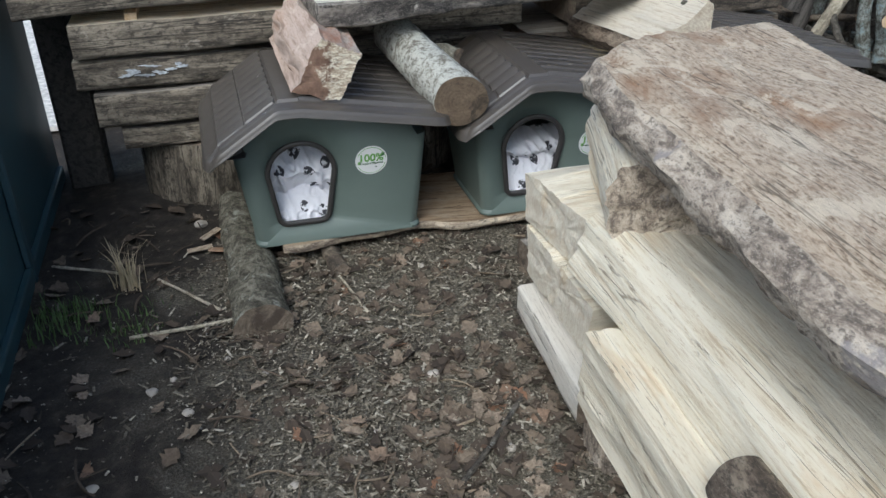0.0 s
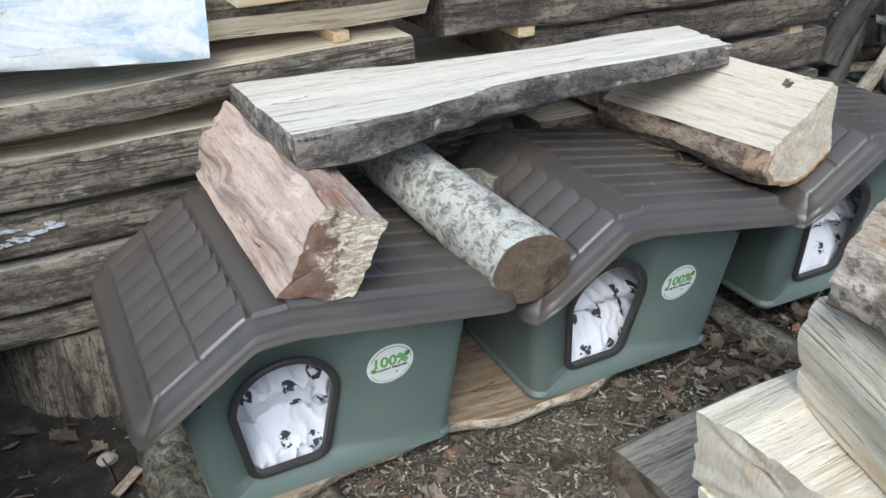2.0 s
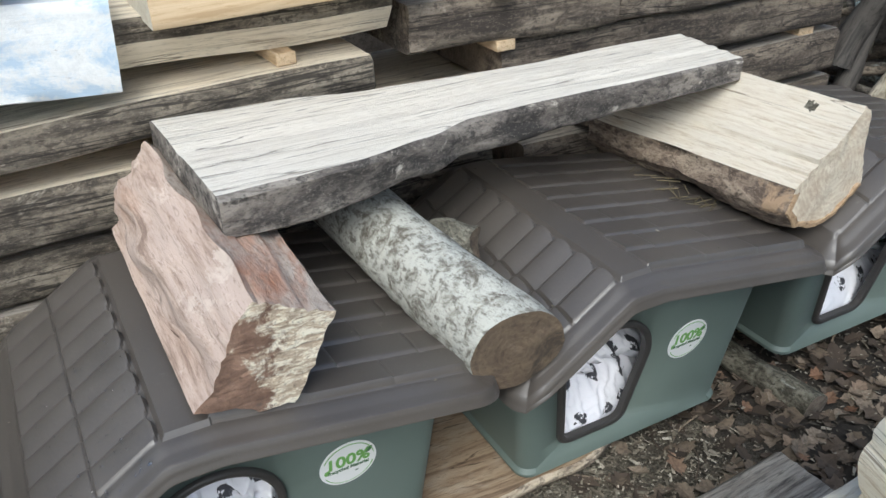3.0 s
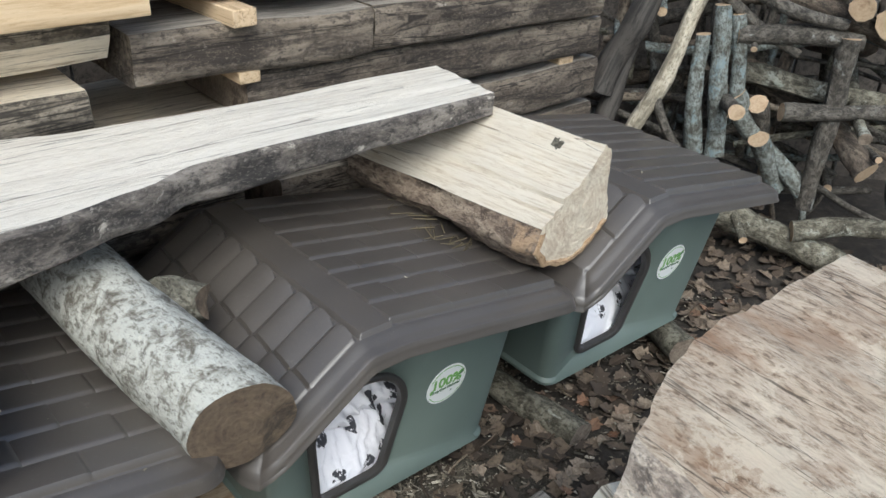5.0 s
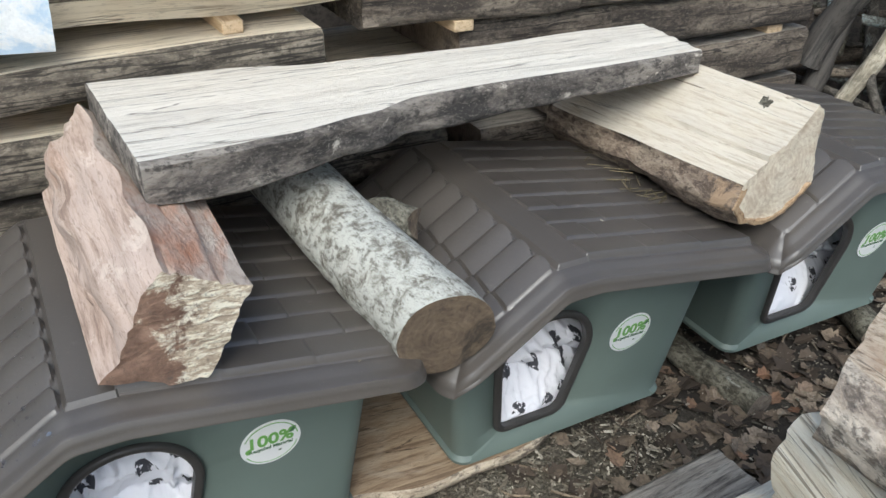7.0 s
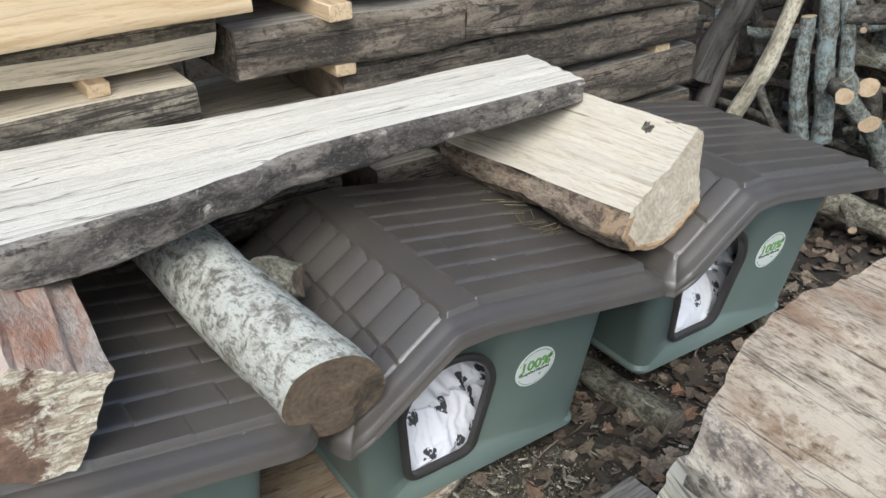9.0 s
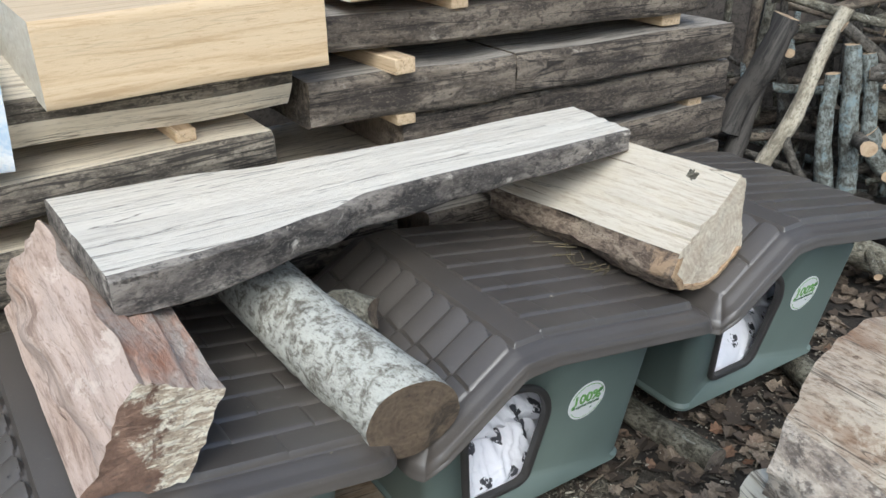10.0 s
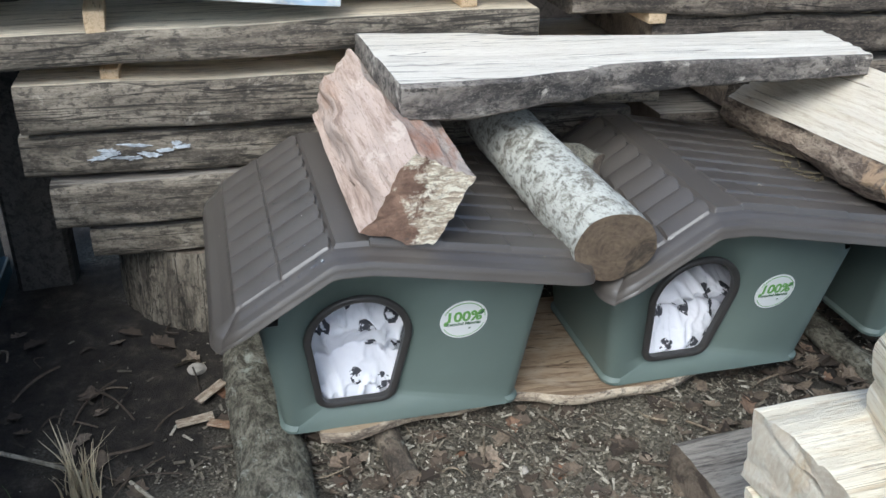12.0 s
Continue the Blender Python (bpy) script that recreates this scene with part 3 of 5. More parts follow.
def build_ground():
    def axis(lo, hi, step):
        mid = list(np.arange(lo, hi + 1e-6, step))
        out, d, v = [], 0.1, hi
        while v < 400:
            v += d
            d *= 1.5
            out.append(v)
        inn, d, v = [], 0.1, lo
        while v > -400:
            v -= d
            d *= 1.5
            inn.append(v)
        return inn[::-1] + mid + out
    xs, ys = axis(-1.0, 3.4, 0.03), axis(-0.4, 3.4, 0.03)
    verts = [(x, y, ground_z(x, y) if abs(x) < 6 and abs(y) < 6 else 0.03) for y in ys for x in xs]
    w = len(xs)
    faces = [(j * w + i, j * w + i + 1, (j + 1) * w + i + 1, (j + 1) * w + i) for j in range(len(ys) - 1) for i in range(w - 1)]
    me = bpy.data.meshes.new("ground")
    me.from_pydata(verts, [], faces)
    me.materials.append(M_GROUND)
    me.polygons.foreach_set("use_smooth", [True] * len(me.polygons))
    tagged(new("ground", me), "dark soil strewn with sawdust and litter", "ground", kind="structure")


build_ground()


# ---- side wall, post and back wall ----
def build_walls():
    w = empty("wall_west", pose(-0.47, 1.65, 0), "dark teal metal side wall of the yard", "wall", kind="structure")
    bm = box_bm(0.03, 2.96, 0.78, 0.004)
    bmesh.ops.translate(bm, verts=bm.verts, vec=(-0.02, -0.06, 0.42))
    part("panel", bm, M_WALL, w)
    bm = box_bm(0.022, 0.03, 0.74, 0.005)
    bmesh.ops.translate(bm, verts=bm.verts, vec=(0.006, 0.66, 0.415))
    part("upright_edge", bm, M_WALLBAR, w, "worn lighter metal edge")
    bm = box_bm(0.02, 2.85, 0.05, 0.004)
    bmesh.ops.translate(bm, verts=bm.verts, vec=(0.004, -0.05, 0.07))
    part("bottom_rail", bm, M_WALL, w)
    p = empty("corner_post", pose(-0.362, 2.98, 0), "dark weathered wooden post beside the timber stack", "post", kind="structure")
    bm = box_bm(0.13, 0.10, 1.3, 0.01)
    bmesh.ops.subdivide_edges(bm, edges=bm.edges[:], cuts=3)
    for v in bm.verts:
        v.co.x += noise.noise(v.co * 4) * 0.006
    bmesh.ops.translate(bm, verts=bm.verts, vec=(0, 0, 0.65))
    part("post_body", bm, M_POST, p)
    # unseen wall, added to close the back and shade the timber
    b = empty("wall_north", pose(1.4, 3.45, 0), "added dark board backing behind the timber", "wall", kind="structure")
    for i in range(1, 13):
        x = -1.75 + i * 0.29
        bm = box_bm(0.284, 0.03, 1.1, 0.004)
        bmesh.ops.translate(bm, verts=bm.verts, vec=(x, 0.004 * (i % 2), 0.55))
        part("board", bm, M_BACKWALL, b)


build_walls()
# unseen dark backing, added so the gaps in the heap stay dark
e = empty("wall_east", pose(2.95, 2.95, 0, 0, 0, 126.9), "added dark board backing behind the branch heap", "wall", kind="structure")
for i in range(6):
    bm = box_bm(0.284, 0.03, 1.7, 0.004)
    bmesh.ops.translate(bm, verts=bm.verts, vec=(-0.75 + i * 0.29, 0.004 * (i % 2), 0.85))
    part("board", bm, M_BACKWALL, e)
# added pale slab: daylight in the gap by wall and post, put into its colour
bm = box_bm(3.2, 5.0, 0.02, 0.002)
bright_slab = part("gravel_path", bm, M_DAYLIGHT, None)
bright_slab.matrix_basis = pose(-1.85, 6.0, 0.065)
tagged(bright_slab, "added pale slab standing in for bright daylight beyond the gap", "path", kind="structure")


# ---- pet houses ----
HO = Vector((0.36, 2.20, 0.105))
RX0, RX1, RY0, RY1 = 0.030, 0.652, 2.065, 2.600


def roof_z(x):
    """Height of the roof's plain surface over x: steep short slope, flat crest, long shallow slope."""
    def raw(q):
        if q < 0.212:
            return 0.545 - (0.212 - q) * 0.66
        if q < 0.272:
            return 0.545
        return 0.545 - (q - 0.272) * 0.175
    return sum(raw(x + d) for d in (-0.009, -0.006, -0.003, 0, 0.003, 0.006, 0.009)) / 7


def step_up(d, width=0.005):
    q = min(1.0, max(0.0, d / width))
    return q * q * (3 - 2 * q)


FY0, FY1 = RY0 + 0.040, RY1 - 0.030


def tile_relief(x, y):
    """Raised tile fields: two columns of wavy tiles on the steep side, three staggered columns on the long side."""
    pitch = (FY1 - FY0) / 9
    row = (y - FY0) / pitch
    if x < 0.216:
        x0, x1 = 0.064, 0.210
        c = (x - x0) / (x1 - x0) * 2
        ci, cf = min(1, max(0, int(c))), c - int(c)
        f = (row + 0.10 * ci) % 1.0
        end = x1 + 0.006 * math.sin(math.pi * f)
        inset = min(x - x0, end - x, y - FY0, FY1 - y)
        if inset <= 0:
            return 0.0
        wave = math.sin(0.5 * math.pi * f / 0.82) if f < 0.82 else math.cos(0.5 * math.pi * (f - 0.82) / 0.18)
        h = 0.0026 + 0.0080 * wave + 0.0010 * (1 - cf)
        edge = min(cf, 1 - cf) * (x1 - x0) / 2
        if edge < 0.0022 and x - x0 > 0.01 and x1 - x > 0.01:
            h -= 0.0026 * (1 - edge / 0.0022)
        return h * step_up(inset, 0.004)
    inset = min(x - 0.216, 0.621 - x, y - FY0 + (0.004 if x < 0.272 else 0.0), FY1 - y)
    if inset <= 0:
        return 0.0
    base = 0.0075 * step_up(inset, 0.006)
    if x < 0.272:
        return base
    c = (x - 0.272) / 0.349 * 3 + 0.5 * (int(row) % 2)
    ci, cf = int(c), c - int(c)
    f = row % 1.0
    h = 0.0040 * math.sin(0.5 * math.pi * min(1.0, f / 0.13)) * (0.25 + 0.75 * math.cos(0.5 * math.pi * max(0.0, f - 0.13) / 0.87)) - 0.0005
    if min(cf, 1 - cf) * 0.116 < 0.0022 and 0.278 < x < 0.615:
        h -= 0.0009
    h += 0.0018 * cf
    return base + h * step_up(inset, 0.004)


def roof_mesh():
    bm = bmesh.new()
    nx, ny = 250, 232
    rc = 0.048
    g = []
    for j in range(ny + 1):
        row = []
        for i in range(nx + 1):
            x, y = RX0 + (RX1 - RX0) * i / nx, RY0 + (RY1 - RY0) * j / ny
            d = min(x - RX0, RX1 - x, y - RY0, RY1 - y)
            z = roof_z(x) + tile_relief(x, y)
            z -= 0.008 * step_up(0.036 - d, 0.030)
            if d < 0.018:
                z += 0.0012 * math.sin(math.pi * d / 0.018)
            if d < 0.005:
                z -= 0.005 * (1 - math.sqrt(max(0.0, 1 - ((0.005 - d) / 0.005) ** 2)))
            qx = max(RX0 + rc - x, x - (RX1 - rc), 0)
            qy = max(RY0 + rc - y, y - (RY1 - rc), 0)
            if qx > 0 and qy > 0:
                m = max(qx, qy)
                k = m / math.hypot(qx, qy)
                x += math.copysign(qx * (1 - k), 0.34 - x)
                y += math.copysign(qy * (1 - k), 2.33 - y)
            row.append(bm.verts.new(Vector((x, y, z)) - HO))
        g.append(row)
    for j in range(ny):
        for i in range(nx):
            bm.faces.new((g[j][i], g[j][i + 1], g[j + 1][i + 1], g[j + 1][i]))
    ring = [g[0][i] for i in range(nx)] + [g[j][nx] for j in range(ny)] + [g[ny][i] for i in range(nx, 0, -1)] + [g[j][0] for j in range(ny, 0, -1)]
    cen = Vector((0.34, 2.33, 0)) - HO
    prev = ring
    for drop, inset in ((0.004, -0.0015), (0.009, -0.002), (0.012, -0.004), (0.015, -0.0045), (0.0165, -0.002), (0.015, 0.004), (0.004, 0.012), (0.002, 0.10)):
        cur = []
        for v in ring:
            d = Vector((cen.x - v.co.x, cen.y - v.co.y, 0))
            sx = math.copysign(1, d.x) * min(1, max(0, (abs(d.x) - 0.26) / 0.045))
            sy = math.copysign(1, d.y) * min(1, max(0, (abs(d.y) - 0.215) / 0.045))
            cur.append(bm.verts.new((v.co.x + sx * inset, v.co.y + sy * inset, v.co.z - drop)))
        for i in range(len(ring)):
            bm.faces.new((prev[i], cur[i], cur[(i + 1) % len(ring)], prev[(i + 1) % len(ring)]))
        prev = cur
    bmesh.ops.recalc_face_normals(bm, faces=bm.faces)
    return bm


def front_y(z):
    return 2.213 - (z - 0.105) * 0.16


def side_x(z):
    t = (z - 0.105) / 0.3
    return 0.137 - 0.042 * t, 0.588 + 0.020 * t


def door_loop(grow=0.0, n=28):
    """Outline of the doorway, counted from the lower left corner upwards."""
    out = []
    zc, xc = 0.325, 0.267
    for i in range(n + 1):
        a = math.pi * (1 - i / n)
        out.append((xc + (0.0840 + grow) * math.cos(a), zc + (0.086 + grow) * math.sin(a)))
    r = 0.022
    for cx, s0 in ((0.332 - r, 0.0), (0.202 + r, -math.pi / 2)):
        for i in range(7):
            a = s0 - (math.pi / 2) * i / 6
            out.append((cx + (r + grow) * math.cos(a), 0.173 + r + (r + grow) * math.sin(a)))
    return out


def body_mesh():
    bm = bmesh.new()
    levels = [0.105, 0.112, 0.120, 0.16, 0.20, 0.24, 0.28, 0.32, 0.36, 0.40]
    rc, seg = 0.028, 5
    back = 2.545

    def lip(z):
        return 0.006 if z < 0.115 else 0.0

    def corner(kind, z):
        xl, xr = side_x(z)
        e = lip(z)
        xl, xr, yf, yb = xl - e, xr + e, front_y(z) - e, back - (0.4 - z) * 0.08 + e
        spec = {"fl": (xl + rc, yf + rc, math.pi, 1.5 * math.pi), "fr": (xr - rc, yf + rc, 1.5 * math.pi, 2 * math.pi),
                "br": (xr - rc, yb - rc, 0, 0.5 * math.pi), "bl": (xl + rc, yb - rc, 0.5 * math.pi, math.pi)}[kind]
        return [(spec[0] + rc * math.cos(spec[2] + (spec[3] - spec[2]) * i / seg), spec[1] + rc * math.sin(spec[2] + (spec[3] - spec[2]) * i / seg)) for i in range(seg + 1)]

    def top(x):
        return roof_z(min(max(x, RX0), RX1)) - 0.020
    cols = {}
    for kind in ("fl", "fr", "br", "bl"):
        strip = []
        for z in levels:
            pts = corner(kind, z)
            strip.append([bm.verts.new(Vector((x, y, min(z, top(x)))) - HO) for x, y in pts])
        cols[kind] = strip
        for a, b in zip(strip[:-1], strip[1:]):
            for i in range(seg):
                bm.faces.new((a[i], a[i + 1], b[i + 1], b[i]))
    for k0, k1 in (("fr", "br"), ("bl", "fl")):
        for j in range(len(levels) - 1):
            bm.faces.new((cols[k0][j][-1], cols[k1][j][0], cols[k1][j + 1][0], cols[k0][j + 1][-1]))
    # gable walls
    gx = [0.14, 0.18, 0.21, 0.24, 0.27, 0.30, 0.36, 0.42, 0.48, 0.54]
    for k0, k1, front in (("fl", "fr", True), ("br", "bl", False)):
        left = [cols[k0][j][-1] for j in range(len(levels))]
        right = [cols[k1][j][0] for j in range(len(levels))]
        crest = [bm.verts.new(Vector((x, front_y(top(x)) if front else back, top(x))) - HO) for x in (gx if front else gx[::-1])]
        loop = left + crest + right[::-1]
        edges = []
        for a, b in zip(loop, loop[1:] + loop[:1]):
            e = bm.edges.get((a, b)) or bm.edges.new((a, b))
            edges.append(e)
        if front:
            hole = [bm.verts.new(Vector((x, front_y(z), z)) - HO) for x, z in door_loop()]
            for a, b in zip(hole, hole[1:] + hole[:1]):
                edges.append(bm.edges.new((a, b)))
        bmesh.ops.triangle_fill(bm, use_beauty=True, use_dissolve=False, edges=edges)
    base = [cols["fl"][0][i] for i in range(seg + 1)] + [cols["fr"][0][i] for i in range(seg + 1)] + [cols["br"][0][i] for i in range(seg + 1)] + [cols["bl"][0][i] for i in range(seg + 1)]
    bm.faces.new(base)
    bmesh.ops.recalc_face_normals(bm, faces=bm.faces)
    return bm


def doorframe_mesh():
    bm = bmesh.new()
    prof = [(-0.003, 0.006), (-0.003, -0.006), (0.001, -0.009), (0.007, -0.009), (0.010, -0.006), (0.010, 0.001)]
    rings = []
    for grow, dy in prof:
        rings.append([bm.verts.new(Vector((x, front_y(z) + dy, z)) - HO) for x, z in door_loop(grow)])
    for a, b in zip(rings[:-1], rings[1:]):
        for i in range(len(a)):
            j = (i + 1) % len(a)
            bm.faces.new((a[i], a[j], b[j], b[i]))
    bmesh.ops.recalc_face_normals(bm, faces=bm.faces)
    return bm


def bedding_mesh(seed, top):
    """Cloth stuffed in the doorway: a plump fold low in front, a crease above it, then a drape that leans back."""
    bm = bmesh.new()
    nu, nv = 96, 90
    g = []
    crease = (0.245, 0.262, 0.255)[seed - 1]
    for j in range(nv + 1):
        row = []
        for i in range(nu + 1):
            u, v = i / nu, j / nv
            x = 0.150 + 0.40 * u
            z = 0.118 + (top - 0.118) * v
            p = Vector((x * 9, z * 7, seed * 4.7))
            line = crease + 0.016 * noise.noise(Vector((x * 16, seed * 2.0, 0))) - 0.10 * abs(x - 0.27)
            if z < line:
                q = (z - 0.118) / (line - 0.118)
                y = 2.212 + 0.055 * q ** 3 + 0.010 * (1 - q) ** 2
            else:
                q = (z - line) / max(0.02, top - line)
                y = 2.270 - 0.034 * math.sin(min(1.0, q * 2.2) * math.pi * 0.5) + 0.09 * q * q
            y += 0.035 * abs(u - 0.3)
            wob = noise.noise(p) * 0.016
            for k, (sc, amp) in enumerate(((1.6, 0.020), (3.1, 0.011), (6.5, 0.005))):
                w = p * sc + Vector((noise.noise(p * 0.9 + Vector((k, 3, 1))) * 1.4, noise.noise(p * 0.8) * 1.1, k * 3.0))
                wob -= amp * (1 - min(1.0, abs(noise.noise(w)) * 4.5)) ** 2
            y += wob * (0.55 if z < line else 1.0)
            row.append(bm.verts.new(Vector((x, max(y, front_y(z) + 0.006), z)) - HO))
        g.append(row)
    for j in range(nv):
        for i in range(nu):
            bm.faces.new((g[j][i], g[j][i + 1], g[j + 1][i + 1], g[j + 1][i]))
    upper = bm.copy()
    limit = crease - HO.z
    bmesh.ops.delete(bm, geom=[f for f in bm.faces if f.calc_center_median().z > limit], context='FACES')
    bmesh.ops.delete(upper, geom=[f for f in upper.faces if f.calc_center_median().z <= limit], context='FACES')
    return bm, upper


def text_bm(body, size):
    cu = bpy.data.curves.new("lettering", "FONT")
    cu.body, cu.size, cu.align_x, cu.align_y, cu.extrude, cu.offset = body, size, 'CENTER', 'CENTER', 0.0003, size * 0.028
    tmp = new("lettering", cu)
    me = bpy.data.meshes.new_from_object(tmp.evaluated_get(bpy.context.evaluated_depsgraph_get()))
    bpy.data.objects.remove(tmp)
    bm = bmesh.new()
    bm.from_mesh(me)
    return bm


def disc_bm(r, thick, n=48, rin=0.0, a0=0.0, a1=2 * math.pi):
    bm = bmesh.new()
    full = a1 - a0 > 6.28
    m = n if full else n + 1
    ring = lambda q, z: [bm.verts.new((q * math.cos(a0 + (a1 - a0) * i / n), q * math.sin(a0 + (a1 - a0) * i / n), z)) for i in range(m)]
    o0, o1 = ring(r, 0), ring(r, thick)
    k = m if full else m - 1
    for i in range(k):
        bm.faces.new((o0[i], o0[(i + 1) % m], o1[(i + 1) % m], o1[i]))
    if rin:
        i1 = ring(rin, thick)
        for i in range(k):
            bm.faces.new((o1[i], o1[(i + 1) % m], i1[(i + 1) % m], i1[i]))
    else:
        bm.faces.new(o1)
    return bm


def leaf_shape_bm(length, width, m):
    bm = bmesh.new()
    pts = [(0, 0), (0.3, 0.45), (0.65, 0.5), (1, 0), (0.65, -0.35), (0.3, -0.35)]
    bm.faces.new([bm.verts.new(m @ Vector((x * length, y * width, 0))) for x, y in pts])
    return bm


def pet_house():
    h = empty("pet_house", pose(*HO), "green plastic pet house with brown tiled roof", "pet house", "pet houses in a row")
    part("roof", roof_mesh(), M_ROOF, h, "brown moulded tile roof", angle=32)
    body = part("body", body_mesh(), M_BODY, h, "muted green plastic walls", angle=35)
    mod = body.modifiers.new("thickness", "SOLIDIFY")
    mod.thickness, mod.offset = 0.004, -1
    part("door_frame", doorframe_mesh(), M_FRAME, body, "dark arched door trim", angle=50)
    st = Vector((0.454, front_y(0.34) - 0.0015, 0.34)) - HO
    sm = Matrix.Translation(st) @ Matrix.Rotation(radians(90 + 9.1), 4, 'X')
    s = part("sticker", disc_bm(0.0435, 0.0008), M_STICKER, h, "round white sticker with green print", smooth=False)
    s.matrix_basis = sm
    bits = []
    bm = text_bm("100%", 0.031)
    bmesh.ops.transform(bm, verts=bm.verts, matrix=pose(-0.001, 0.007, 0.0013))
    bits.append((bm, M_GREENINK))
    bm = text_bm("Recycled Material", 0.0088)
    bmesh.ops.transform(bm, verts=bm.verts, matrix=pose(0, -0.009, 0.0013))
    bits.append((bm, M_DARKINK))
    for rr, a0, a1 in ((0.0395, 0.15, 2.75), (0.0395, 3.6, 6.0)):
        bm = disc_bm(rr, 0.0004, 30, rr - 0.0013, a0, a1)
        bmesh.ops.translate(bm, verts=bm.verts, vec=(0, 0, 0.0011))
        bits.append((bm, M_GREENINK))
    bits.append((leaf_shape_bm(0.016, 0.012, pose(0.026, 0.009, 0.0014, 0, 0, 50)), M_DARKINK))
    bits.append((leaf_shape_bm(0.013, 0.010, pose(-0.034, -0.012, 0.0014, 0, 0, 70)), M_GREENINK))
    bits.append((leaf_shape_bm(0.006, 0.004, pose(0.010, -0.022, 0.0014, 0, 0, 20)), M_DARKINK))
    for bm, mt in bits:
        part("print", bm, mt, s, smooth=False)
    return h


HOUSES = [(0.0, 0.0, 0.0, 0.0), (0.650, 0.004, 0.0, 0.0), (1.275, 0.0, 0.033, -0.5)]
first = pet_house()
for dx, dy, dz, yaw in HOUSES[1:]:
    twin = copy_thing(first, pose(HO.x + dx, HO.y + dy, HO.z + dz, 0, 0, yaw))
    if twin:
        for ch in twin.children:
            if ch.name.startswith("sticker"):
                ch.matrix_basis = Matrix.Translation((-0.002, 0.0043, -0.027)) @ ch.matrix_basis
for k, (dx, dy, dz, yaw) in enumerate(HOUSES):
    fold, drape = bedding_mesh(k + 1, (0.40, 0.325, 0.335)[k])
    c = empty("bedding", pose(HO.x + dx, HO.y + dy, HO.z + dz, 0, 0, yaw), "crumpled white cloth with dark print stuffed inside the house", "blanket", "bedding in the pet houses")
    part("front_fold", fold, M_CLOTH, c, smooth=True, angle=180)
    part("back_drape", drape, M_CLOTH, c, smooth=True, angle=180)

# ---- what the houses stand on ----
def wood_set(face, bark, end):
    return {'w': ("wood_face", face), 'b': ("bark", bark), 'e': ("cut_end", end)}


def board_shape(x, f, z):
    return x + (0.016 * math.sin(f * 9.0 + 1.0) + 0.008 * math.sin(f * 23.0)) * max(0.0, x / 0.18), z


log_thing("support_board", (0.20, 2.395, 0.0915), (1.02, 2.395, 0.0915), rect(0.36, 0.024, "wbwb", 0.004),
          wood_set(M_BOARD, M_PALEEDGE, M_ENDOLD), "brown rough board lying beneath the pet houses", "board", seed=3, sway=0.012, rough=0.002, shape=board_shape)
log_thing("support_log", (0.118, 1.88, 0.058), (0.085, 2.66, 0.042), circle(0.074, 22, 'b', 0.9, 0.15, 2),
          wood_set(M_FRESH, M_GREENBARK, M_ENDOLD), "greenish bark-covered log lying on the ground under a pet house", "log", seed=4, rough=0.005, sway=0.012, taper=0.62)
log_thing("support_log", (1.43, 2.12, 0.060), (1.40, 2.66, 0.060), circle(0.034, 18, 'b', 0.95, 0.15, 3),
          wood_set(M_FRESH, M_GREENBARK, M_ENDOLD), "lichen-grey log lying on the ground between pet houses", "log", seed=5, rough=0.004, sway=0.010)
log_thing("support_log", (1.80, 2.14, 0.095), (2.02, 2.62, 0.085), circle(0.038, 18, 'b', 0.95, 0.15, 6),
          wood_set(M_FRESH, M_GREENBARK, M_ENDOLD), "lichen-grey log lying under the far pet house", "log", seed=6, rough=0.004, sway=0.010)
log_thing("thin_log", (0.34, 2.10, 0.058), (0.30, 2.42, 0.055), circle(0.024, 14, 'b', 1.0, 0.1, 8),
          wood_set(M_FRESH, M_BARK, M_ENDOLD), "short brown stick wedged under the support board", "log", seed=8, rough=0.002)

# ---- logs and plank lying on the roofs ----
def curve_at(keys, f):
    """Smooth value at f between (f, value) keys."""
    for (f0, v0), (f1, v1) in zip(keys, keys[1:]):
        if f <= f1:
            q = max(0.0, (f - f0) / (f1 - f0))
            return v0 + (v1 - v0) * q * q * (3 - 2 * q)
    return keys[-1][1]


def red_shape(x, f, z):
    """The left face swells out behind the broken front corner."""
    if x < 0.012 and z > -0.03:
        out = min(1.0, f / 0.45) ** 0.7
        x -= out * 0.020 * (1 - abs(z - 0.025) / 0.06) if abs(z - 0.025) < 0.06 else 0.0
        x -= 0.005 * out
        z += 0.010 * out * (z > 0.05)
        x += 0.006 * math.sin(f * 17 + z * 60) * out
    return x, z


log_thing("split_log", (0.335, 2.100, 0.610), (0.331, 2.60, 0.614),
          [(-0.081, -0.042, 'w'), (-0.055, -0.020, 'w'), (-0.040, 0.017, 'w'), (-0.024, 0.050, 'w'), (0.007, 0.082, 't'), (0.027, 0.070, 't'), (0.086, 0.045, 't'), (0.104, 0.038, 'w'), (0.101, 0.029, 'w'),
           (0.082, 0.016, 'b'), (0.061, -0.034, 'b'), (0.037, -0.072, 'b'), (-0.030, -0.062, 'b')],
          {**wood_set(M_PINK, M_PINK, M_ENDPINK), 't': ("stained_face", M_RUSTFACE)}, "reddish split log resting on a tiled roof", "split log", seed=11, rough=0.0085, sway=0.006, taper=0.98, end_rough=0.005, step=0.008,
          shape=red_shape)

